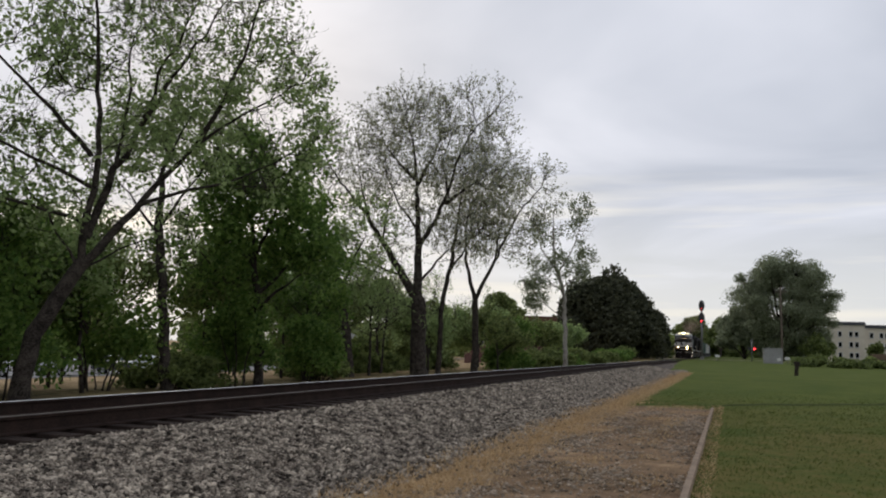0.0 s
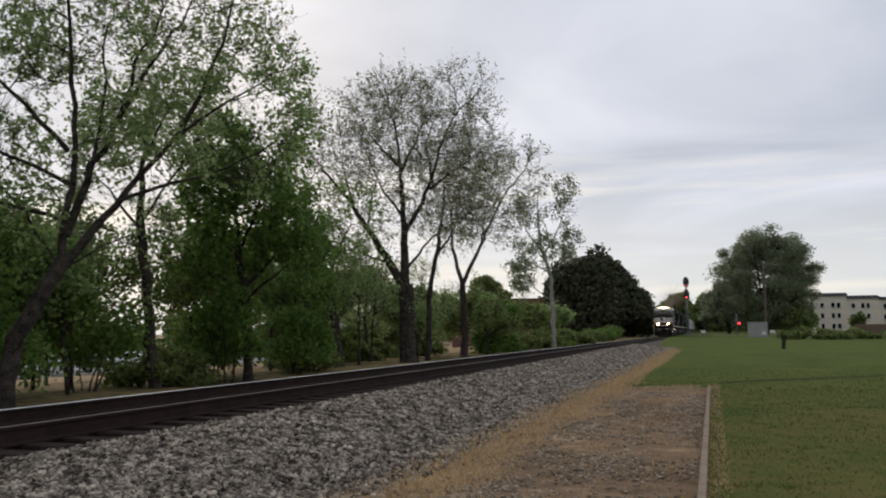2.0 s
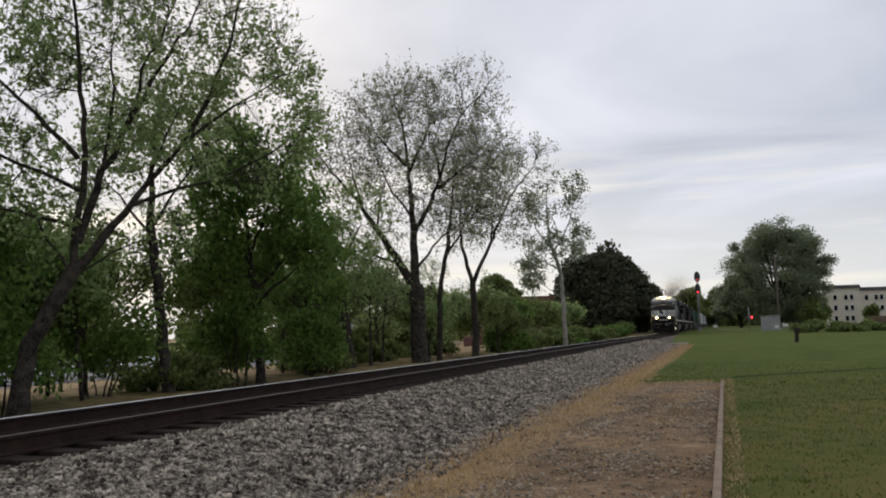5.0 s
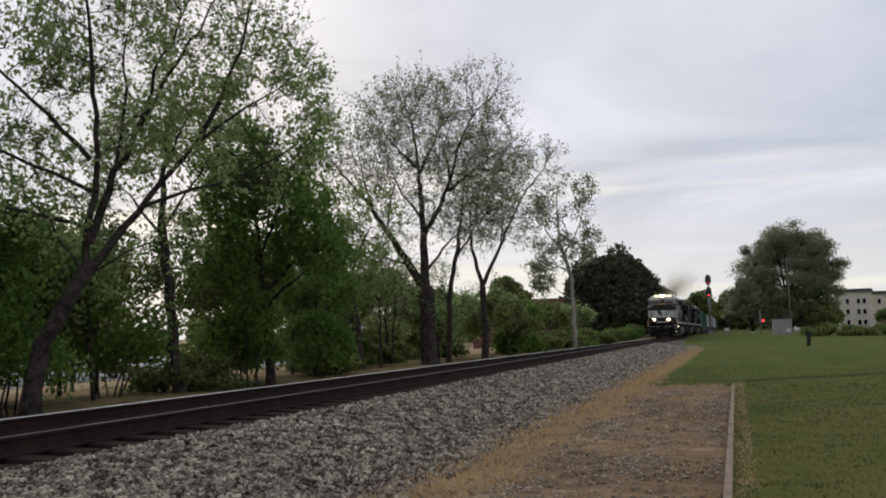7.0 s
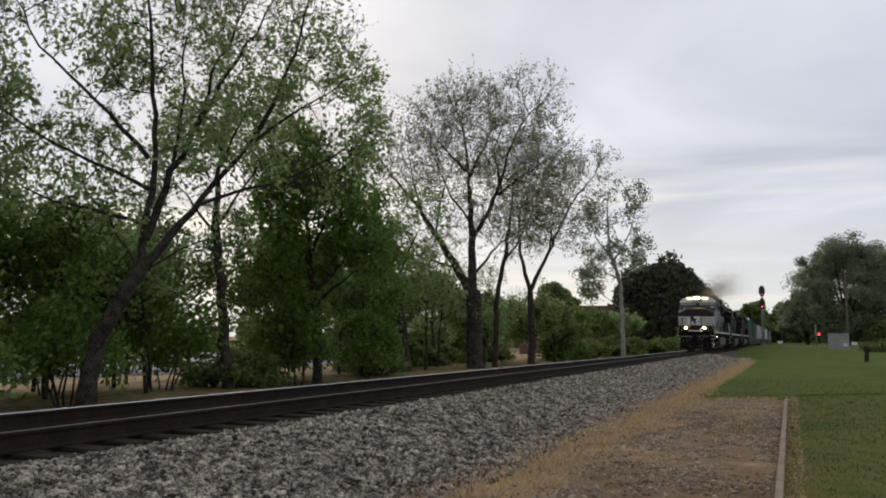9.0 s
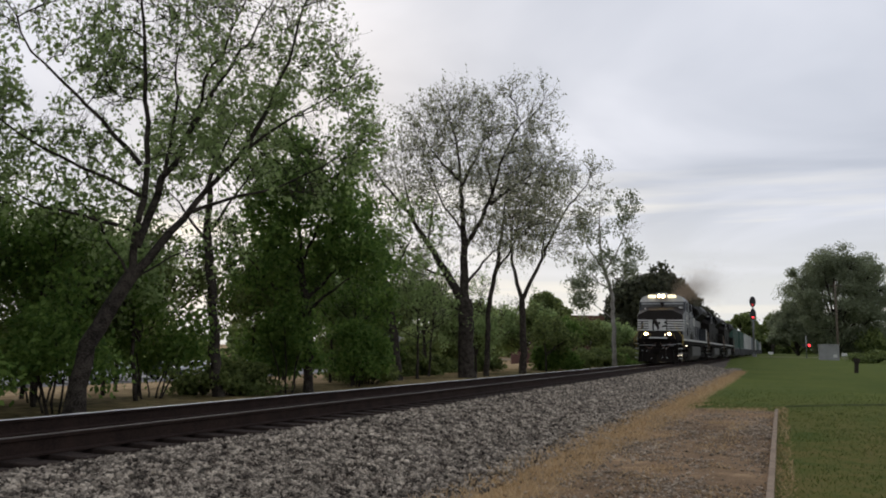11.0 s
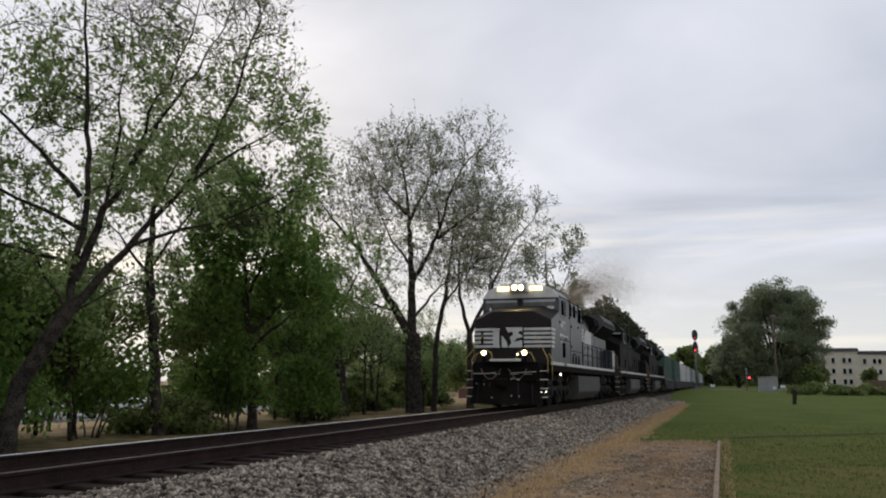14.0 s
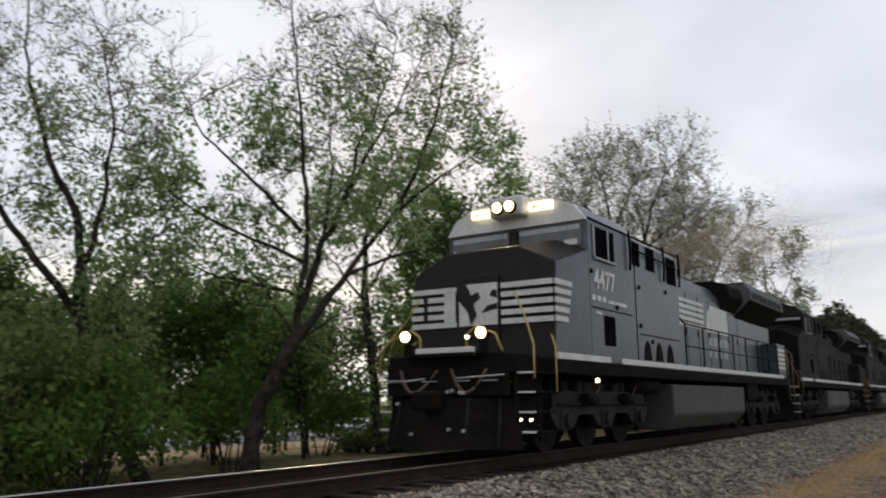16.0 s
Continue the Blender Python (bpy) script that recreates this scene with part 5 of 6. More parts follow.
        box_part("seam", FRAME_BLACK, lo, *sorted((xo, xo + sx * 0.010)), 4.73, 4.755, 1.65, 3.9, 0.003)
        for y, z in ((2.56, 3.16), (3.72, 2.60), (4.95, 3.13), (4.95, 2.34), (5.6, 2.05), (6.6, 3.2)):
            bm = bmesh.new()
            disc(bm, (xo + sx * 0.015, y, z), 0.045, 0.03, "X", 12)
            part("latch", bm, FRAME_BLACK, lo)
        if lead:
            if sx > 0:
                letters(cab, "road_number", "4477", 0.50, pose(1.506, 2.66, 2.88, 90, 0, 90), WHITE, 0.004, 0.012)
            for k, (y0, y1) in enumerate(((2.55, 2.72), (2.80, 2.96), (3.04, 3.20), (3.30, 3.62), (3.66, 4.22))):
                box_part("lettering_bar", WHITE, cab, *sorted((xo, xo + sx * 0.008)), y0, y1, 2.64, 2.74 if k < 3 else 2.70, 0.002)
            box_part("lettering_bar", WHITE, cab, *sorted((xo, xo + sx * 0.008)), 2.72, 2.98, 2.40, 2.45, 0.002)
        # three inverted hood-shaped steps by the sill
        for y in (5.3, 6.0, 6.7):
            bm = bmesh.new()
            prism(bm, [(y - 0.22, 1.66), (y + 0.22, 1.66), (y + 0.14, 1.95), (y, 2.06), (y - 0.14, 1.95)], *sorted((xo, xo + sx * 0.015)), "X")
            part("vent_hatch", bm, FRAME_BLACK, lo)
    # long hood
    bm = bmesh.new()
    prism(bm, [(-0.95, 1.52), (0.95, 1.52), (0.95, 3.72), (0.70, 4.06), (-0.70, 4.06), (-0.95, 3.72)], 7.5, 19.3)
    bmesh.ops.bevel(bm, geom=list(bm.edges), offset=0.03, segments=2, affect="EDGES", profile=0.5)
    hood = part("long_hood", bm, P, lo)
    box_part("roof_hatch", FRAME_BLACK, lo, -0.6, 0.6, 8.2, 9.6, 4.05, 4.28, 0.04)
    box_part("exhaust_stack", FRAME_BLACK, lo, -0.35, 0.35, 10.4, 11.4, 4.05, 4.42, 0.03)
    for sx in (-1, 1):
        for i in range(8):
            y0 = 7.75 + i * 1.02
            d = box_part("hood_door", P, hood, *sorted((sx * 0.945, sx * 0.972)), y0, y0 + 0.97, 1.72, 3.6, 0.01)
            box_part("latch", FRAME_BLACK, d, *sorted((sx * 0.97, sx * 0.99)), y0 + 0.86, y0 + 0.92, 2.5, 2.66, 0.004)
        if lead:
            for k in range(5):
                box_part("white_band", WHITE, hood, *sorted((sx * 0.972, sx * 0.985)), 8.4, 11.3, 2.72 + k * 0.155, 2.81 + k * 0.155, 0.003)
            bm = bmesh.new()
            prism(bm, [(11.45, 2.70), (13.7, 2.70), (13.7, 3.42), (12.0, 3.46), (11.6, 3.2)], *sorted((sx * 0.972, sx * 0.985)), "X")
            part("emblem", bm, WHITE, hood, "white angular emblem on black")
            for y0, y1 in ((11.6, 12.0), (12.1, 12.5), (12.6, 13.0), (13.1, 13.6)):
                box_part("lettering_bar", LIGHT_GREY, hood, *sorted((sx * 0.972, sx * 0.983)), y0, y1, 2.32, 2.56, 0.003)
                box_part("lettering_bar", LIGHT_GREY, hood, *sorted((sx * 0.972, sx * 0.983)), y0, y1 - 0.1, 2.0, 2.2, 0.003)
        # rear end bands
        if lead:
            for k in range(5):
                box_part("white_band", WHITE, lo, *sorted((sx * 1.44, sx * 1.455)), 18.1, 19.2, 1.85 + k * 0.15, 1.94 + k * 0.15, 0.003)
        box_part("rear_locker", P, lo, *sorted((sx * 0.95, sx * 1.44)), 18.0, 19.3, 1.55, 2.7, 0.03)
        # walkway railing
        for i in range(8):
            y = 8.0 + i * 1.42
            tube_part("stanchion", FRAME_BLACK, lo, [(sx * 1.46, y, 1.55), (sx * 1.46, y, 2.62)], 0.02, 6)
        tube_part("handrail", FRAME_BLACK, lo, [(sx * 1.46, 7.6, 2.72), (sx * 1.46, 8.0, 2.62), (sx * 1.46, 18.0, 2.62)], 0.022, 6)
        tube_part("handrail", FRAME_BLACK, lo, [(sx * 1.46, 8.0, 2.1), (sx * 1.46, 18.0, 2.1)], 0.014, 6)
    # radiator wings
    bm = bmesh.new()
    prism(bm, [(-0.96, 3.30), (0.96, 3.30), (1.52, 3.85), (1.52, 4.12), (1.30, 4.42), (-1.30, 4.42), (-1.52, 4.12), (-1.52, 3.85)], 14.6, 19.2)
    bmesh.ops.bevel(bm, geom=list(bm.edges), offset=0.03, segments=2, affect="EDGES", profile=0.5)
    # lower slopes go near-black: the overhang's shadow is put into the colour
    for f in bm.faces:
        c = f.calc_center_median()
        f.material_index = 1 if abs(f.normal.z) < 0.9 and c.z > 3.8 else 0
    rad = part("radiator_wing", bm, [FRAME_BLACK, WING_GREY], lo, "grey overhanging radiator wing, underside coloured dark as its shadow")
    bm = bmesh.new()
    prism(bm, [(-1.0, 3.45), (1.0, 3.45), (1.28, 3.8), (1.2, 4.16), (0.8, 4.3), (-0.8, 4.3), (-1.2, 4.16), (-1.28, 3.8)], 13.0, 14.58)
    bmesh.ops.bevel(bm, geom=list(bm.edges), offset=0.03, segments=2, affect="EDGES", profile=0.5)
    part("brake_grid_housing", bm, FRAME_BLACK, lo, "black housing on the hood roof")
    for sx in (-1, 1):
        for k in range(8):
            y = 14.8 + k * 0.52
            box_part("grille_bar", GREY_STEEL, rad, *sorted((sx * 1.52, sx * 1.535)), y, y + 0.3, 3.9, 4.08, 0.003)
    # underside
    bm = bmesh.new()
    prism(bm, [(-1.44, 0.52), (-1.15, 0.20), (1.15, 0.20), (1.44, 0.52), (1.44, 1.20), (-1.44, 1.20)], 6.95, 13.2)
    bmesh.ops.bevel(bm, geom=list(bm.edges), offset=0.05, segments=2, affect="EDGES", profile=0.5)
    part("fuel_tank", bm, TANK, lo, "dusty grey fuel tank")
    if not lead:
        for sx in (-1, 1):
            box_part("tank_plate", WING_GREY, lo, *sorted((sx * 1.44, sx * 1.455)), 7.6, 9.6, 0.62, 1.12, 0.004, "pale worn plate on the tank side")
    for sx in (-1, 1):
        tube_part("air_reservoir", FRAME_BLACK, lo, [(sx * 1.2, 4.9, 1.15), (sx * 1.2, 6.4, 1.15)], 0.16, 12)
        box_part("battery_box", FRAME_BLACK, lo, *sorted((sx * 0.9, sx * 1.45)), 13.6, 14.9, 0.85, 1.3, 0.02)
    loco_truck(lo, 1.35, 5.85)
    loco_truck(lo, 14.2, 18.7)
    return lo


def well_car(m):
    car = thing("well_car", m, "low grey container wagon with ribbed steel sides", "freight wagon", "container wagons")
    bm = bmesh.new()
    for sx in (-1, 1):
        box(bm, *sorted((sx * 1.28, sx * 1.42)), 2.6, 16.9, 0.35, 1.35, 0.03)
        for k in range(11):
            y = 3.0 + k * 1.35
            box(bm, *sorted((sx * 1.42, sx * 1.50)), y, y + 0.12, 0.4, 1.3, 0.01)
    box(bm, -1.3, 1.3, 2.6, 16.9, 0.30, 0.42, 0.0)
    part("side_sill", bm, WING_GREY, car)
    box_part("deck", FRAME_BLACK, car, -1.3, 1.3, 2.62, 16.88, 1.20, 1.36, 0.01)
    for y0, y1 in ((0.3, 2.7), (16.8, 19.2)):
        bm = bmesh.new()
        box(bm, -1.3, 1.3, y0, y1, 0.95, 1.2, 0.03)
        box(bm, -0.15, 0.15, y0 - 0.35 if y0 < 5 else y0, y1 if y0 < 5 else y1 + 0.35, 0.75, 1.0, 0.03)
        part("end_platform", bm, FRAME_BLACK, car)
        c = (y0 + y1) / 2
        bm = bmesh.new()
        box(bm, -1.1, 1.1, c - 0.25, c + 0.25, 0.5, 0.75, 0.02)
        for sx in (-1.1, 1.1):
            prism(bm, [(c - 1.1, 0.40), (c - 0.3, 0.30), (c + 0.3, 0.30), (c + 1.1, 0.40), (c + 1.1, 0.62), (c + 0.4, 0.80), (c - 0.4, 0.80), (c - 1.1, 0.62)], sx - 0.07, sx + 0.07, "X")
        tr = part("truck", bm, GREY_STEEL, car)
        wheelset(tr, c - 0.85, 0.46)
        wheelset(tr, c + 0.85, 0.46)
    return car


def container(m, mat, label, length=16.2, z1=2.75):
    con = thing("container", m, label, "container", "containers on the wagons")
    bm = bmesh.new()
    n = 44
    L2 = length / 2
    for sx in (-1, 1):
        v = []
        for i in range(n * 4 + 1):
            y = -L2 + 0.1 + (length - 0.2) * i / (n * 4)
            x = sx * (1.22 if i % 4 < 2 else 1.185)
            v.append((bm.verts.new((x, y, 0.1)), bm.verts.new((x, y, z1 - 0.1))))
        for a, b in zip(v, v[1:]):
            bm.faces.new((a[0], b[0], b[1], a[1]))
    box(bm, -1.18, 1.18, -L2 + 0.05, L2 - 0.05, 0.05, z1 - 0.02)
    part("corrugated_wall", bm, mat, con)
    bm = bmesh.new()
    for sx in (-1, 1):
        for y in (-L2, L2 - 0.14):
            box(bm, *sorted((sx * 1.08, sx * 1.235)), y, y + 0.14, 0, z1, 0.01)
        for z in (0, z1 - 0.12):
            box(bm, *sorted((sx * 1.12, sx * 1.235)), -L2, L2, z, z + 0.12, 0.01)
    for y in (-L2, L2 - 0.12):
        for z in (0, z1 - 0.12):
            box(bm, -1.2, 1.2, y, y + 0.12, z, z + 0.12, 0.01)
    part("frame", bm, mat, con)
    for sx in (-1, 1):
        box_part("door", mat, con, *sorted((sx * 0.02, sx * 1.1)), -L2 + 0.0, -L2 + 0.06, 0.12, z1 - 0.12, 0.01)
    return con


SPEED = 8.32
SMOKE = leaf_material("exhaust_fleck", (0.42, 0.32, 0.23), (0.24, 0.18, 0.13), 0.5)


def exhaust():
    """A thin brown plume of fine flecks over the hood, drifting back and up."""
    rng = np.random.default_rng(61)
    n = 90000
    t = rng.random(n) ** 0.8
    spread = 0.35 + 1.9 * t
    C = np.stack([rng.normal(size=n) * spread * 0.6 + 1.1 * t, 11.0 + 15.0 * t + rng.normal(size=n) * spread, 4.75 + 2.6 * t ** 0.8 + rng.normal(size=n) * spread * 0.5], 1)
    C[:, 2] = np.maximum(C[:, 2], 4.5)
    V, F = leaf_quads(rng, C, 0.015, 1.2)
    sm_ = big_mesh("exhaust_smoke", V, F, SMOKE)
    return tagged(sm_, "thin brown diesel exhaust drifting behind the cab", "smoke", kind="stuff")


def place(y, z=0.0):
    return pose(TRACK_X, y, z)


TRAIN = []


def make_train():
    TRAIN.append((locomotive(True, place(10.67), "black diesel locomotive with white nose bands and lit lamps"), 0.0, 0.0))
    TRAIN.append((locomotive(False, place(31.4), "dull dark diesel locomotive coupled behind the first"), 20.75, 0.0))
    TRAIN.append((copy_thing(TRAIN[1][0], place(52.2)), 41.5, 0.0))
    TRAIN.append((exhaust(), 0.0, 0.0))
    colours = ["green", "green", "white", "white", "grey", "white", "green", "grey", "white", "grey", "green", "white"]
    mats = {"green": (CONT_GREEN, "dark green corrugated steel container on a wagon"), "white": (CONT_WHITE, "pale white corrugated steel container on a wagon"), "grey": (CONT_GREY, "blue-grey corrugated steel container on a wagon")}
    car = None
    made = {}
    for i, c in enumerate(colours):
        y = 62.4 + i * 20.0
        car = well_car(place(10.67 + y)) if car is None else copy_thing(car, place(10.67 + y))
        TRAIN.append((car, y, 0.0))
        mt = place(10.67 + y + 9.75, 1.37)
        if c in made:
            b = copy_thing(made[c], mt)
        else:
            b = made[c] = container(mt, *mats[c], length=14.1)
        TRAIN.append((b, y + 9.75, 1.37))


make_train()


def motions():
    for ob, dy, z in TRAIN:
        walk(ob, [(0.0, place(10.67 + 16.0 * SPEED + dy, z)), (16.0, place(10.67 + dy, z))])
    # the locomotives' wheels roll with the train
    turn = math.degrees(SPEED / 0.52) / 15
    for ob, dy, z in TRAIN[:3]:
        for wheel in [o for o in ob.children_recursive if o.name.startswith("wheelset")]:
            x, y, zz = wheel.location
            walk(wheel, [(k / 15, pose(x, y, zz, k * turn, 0, 0)) for k in range(241)])


# ---- grass, pebbles and dry stalks ----
def blades(name, n, seed, area, height, width, mat, label, lean=0.5, mask=None):
    """Many thin three-cornered blades over a stretch of ground."""
    rng = np.random.default_rng(seed)
    x0, x1, y0, y1 = area
    x = x0 + (x1 - x0) * rng.random(n)
    y = y0 + (y1 - y0) * rng.random(n) ** 1.6
    if mask:
        keep = np.array([rng.random() < mask(a, b) for a, b in zip(x, y)])
        x, y = x[keep], y[keep]
    n = len(x)
    z = np.array([ground_z(a, b) for a, b in zip(x, y)])
    h = height * (0.5 + 0.9 * rng.random(n)) * (1 + y * 0.01)
    a = rng.random(n) * 6.283
    w = width * (0.7 + 0.6 * rng.random(n)) * (1 + y * 0.04)
    dx, dy = np.cos(a) * w, np.sin(a) * w
    lx, ly = rng.normal(size=n) * lean * h, rng.normal(size=n) * lean * h
    base = np.stack([x, y, z - 0.01], 1)
    V = np.stack([base - np.stack([dx, dy, 0 * x], 1), base + np.stack([dx, dy, 0 * x], 1), base + np.stack([lx, ly, h], 1)], 1).reshape(-1, 3)
    ob = big_mesh(name, V, np.arange(n * 3).reshape(n, 3), mat)
    return tagged(ob, label, "grass", kind="stuff")


GRASS = leaf_material("lawn_blade", (0.13, 0.15, 0.035), (0.06, 0.09, 0.018), 0.3)
DRY = leaf_material("dry_blade", (0.60, 0.43, 0.24), (0.38, 0.26, 0.135), 0.3)
SHEEN = leaf_material("weed_blade", (0.10, 0.13, 0.04), (0.05, 0.07, 0.02), 0.3)


def make_ground_cover():
    blades("lawn_grass", 110000, 31, (-2.4, 13, 5.0, 40), 0.035, 0.006, GRASS, "short mown green lawn grass", 0.5,
           lambda x, y: 0.0 if x < -0.08 and y < 22 else (1 - sm(14, 38, y)) * (1 - sm(7, 13, x)))
    blades("dry_grass", 60000, 32, (-3.7, -1.9, 4.0, 60), 0.075, 0.006, DRY, "dry straw-coloured grass along the ballast", 0.7,
           lambda x, y: max(0.0, 1 - abs(x + 2.75 + 0.25 * noise.noise((0, y * 0.5, 2))) / 0.62))
    blades("dry_grass", 26000, 33, (-2.6, 0.1, 4.0, 24), 0.04, 0.006, DRY, "thin dry grass scattered over the gravel drive", 0.8,
           lambda x, y: 0.9 if noise.noise((x * 1.6, y * 0.7, 9)) > 0.12 or x > -0.1 else 0.05)
    blades("weeds", 9000, 34, (-12.5, -10.8, 3.0, 70), 0.22, 0.012, SHEEN, "rough weeds behind the track", 0.5)
    rng = np.random.default_rng(41)
    n = 30000
    x, y = -2.9 + 2.7 * rng.random(n), 4.5 + 17 * rng.random(n) ** 1.4
    keep = np.array([rng.random() < 0.35 + 0.9 * noise.noise((a * 1.2, b * 0.8, 5)) for a, b in zip(x, y)])
    x, y = x[keep], y[keep]
    n = len(x)
    z = np.array([ground_z(a, b) for a, b in zip(x, y)])
    s = 0.009 + 0.022 * rng.random(n) ** 2
    O = np.array([(1, 0, 0), (-1, 0, 0), (0, 1, 0), (0, -1, 0), (0, 0, 0.7), (0, 0, -0.7)])
    F = np.array([(0, 2, 4), (2, 1, 4), (1, 3, 4), (3, 0, 4), (2, 0, 5), (1, 2, 5), (3, 1, 5), (0, 3, 5)])
    P = O[None] * s[:, None, None] * (0.6 + 0.8 * rng.random((n, 6, 3))) + np.stack([x, y, z + s * 0.3], 1)[:, None]
    st = big_mesh("pebbles", P.reshape(-1, 3), (F[None] + (np.arange(n) * 6)[:, None, None]).reshape(-1, 3), PEBBLE)
    tagged(st, "pale pebbles scattered on the gravel drive", "pebbles", kind="stuff")


PEBBLE = material("pale_pebble", (0.42, 0.34, 0.255), 0.9, dark=(0.15, 0.115, 0.08), scale=3, fine=40, random_tint=0.5)
make_ground_cover()


# ---- crossing, buildings and small things ----
ASPHALT = material("road_asphalt", (0.30, 0.26, 0.21), 0.9, dark=(0.20, 0.17, 0.14), scale=2, fine=60, bump=0.3)
CREAM = material("cream_render", (0.66, 0.60, 0.50), 0.85, dark=(0.55, 0.49, 0.40), scale=0.8, fine=12, bump=0.1)
ROOF = material("slate_roof", (0.12, 0.12, 0.13), 0.85, dark=(0.07, 0.07, 0.075), scale=1, fine=10)
BRICK = material("red_brick", (0.17, 0.095, 0.08), 0.9, dark=(0.10, 0.055, 0.05), scale=2, fine=14, bump=0.3)
SIGNAL_BLACK = material("signal_black", (0.025, 0.025, 0.027), 0.6)
MAST_GREY = material("mast_grey", (0.25, 0.25, 0.25), 0.5, 0.3)
RED_GLOW = material("red_signal_glow", (0.6, 0.02, 0.02), 0.4, emit=(1.0, 0.04, 0.05), power=4.0)
RED_DIM = material("dim_red_glow", (0.5, 0.02, 0.02), 0.4, emit=(1.0, 0.05, 0.05), power=0.6)
POLE_WOOD = material("pole_wood", (0.16, 0.13, 0.10), 0.9, dark=(0.08, 0.065, 0.05), scale=1, fine=20)
CABINET = material("cabinet_metal", (0.30, 0.30, 0.29), 0.6, dark=(0.2, 0.2, 0.19), scale=1, fine=12)
CAR_WHITE = material("white_car_paint", (0.72, 0.73, 0.74), 0.25, dark=(0.62, 0.62, 0.63), scale=1, fine=8, bump=0)
CAR_DARK = material("dark_car_paint", (0.06, 0.065, 0.075), 0.25, dark=(0.04, 0.04, 0.05), scale=1, fine=8, bump=0)
CAR_RED = material("red_car_paint", (0.30, 0.03, 0.025), 0.25, dark=(0.22, 0.02, 0.02), scale=1, fine=8, bump=0)
TYRE = material("tyre", (0.02, 0.02, 0.02), 0.85)
POST_WOOD = material("dark_post", (0.05, 0.04, 0.03), 0.9, dark=(0.02, 0.018, 0.015), scale=4, fine=30)


def road_strip(name, pts, half, lift, label, mat=None):
    V, F = [], []
    for i, (x, y) in enumerate(pts):
        x2, y2 = pts[min(i + 1, len(pts) - 1)]
        x1, y1 = pts[max(i - 1, 0)]
        d = Vector((x2 - x1, y2 - y1)).normalized()
        for k in (-1, -0.33, 0.33, 1):
            px, py = x - d.y * half * k, y + d.x * half * k
            V.append((px, py, ground_z(px, py) + lift))
    for i in range(len(pts) - 1):
        for k in range(3):
            F.append((i * 4 + k, i * 4 + k + 1, i * 4 + k + 5, i * 4 + k + 4))
    ob = mesh_object(name, V, F, mat or ASPHALT)
    return tagged(ob, label, "road", kind="structure")


def make_signal():
    s = thing("railway_signal", pose(-4.25, 150, 0), "tall railway signal mast with two black heads and red lights", "railway signal")
    box_part("base", MAST_GREY, s, -0.35, 0.35, -0.35, 0.35, -0.3, 0.5, 0.03)
    tube_part("mast", MAST_GREY, s, [(0, 0, 0.3), (0, 0, 10.4)], 0.11, 12)
    for z, glow in ((9.6, RED_DIM), (7.4, RED_GLOW)):
        bm = bmesh.new()
        prism(bm, [(0.52 * math.cos(a), z + 0.95 * math.sin(a)) for a in [2 * math.pi * k / 24 for k in range(24)]], -0.32, -0.24)
        h = part("signal_head", bm, SIGNAL_BLACK, s, "black oval signal backing plate")
        for k in (-0.55, 0, 0.55):
            bm = bmesh.new()
            disc(bm, (0, -0.40, z + k), 0.17, 0.3, "Y", 16)
            hood = part("lamp_hood", bm, SIGNAL_BLACK, h)
            if k == -0.55:
                bm = bmesh.new()
                disc(bm, (0, -0.56, z + k), 0.13, 0.02, "Y", 16)
                part("lens", bm, glow, hood, "lit red lens")
    for z in np.arange(0.6, 8.6, 0.4):
        box_part("ladder_rung", MAST_GREY, s, -0.2, 0.2, 0.38, 0.41, z, z + 0.03, 0.0)
    for x in (-0.2, 0.2):
        tube_part("ladder_rail", MAST_GREY, s, [(x, 0.4, 0.0), (x, 0.4, 9.0)], 0.025, 5)


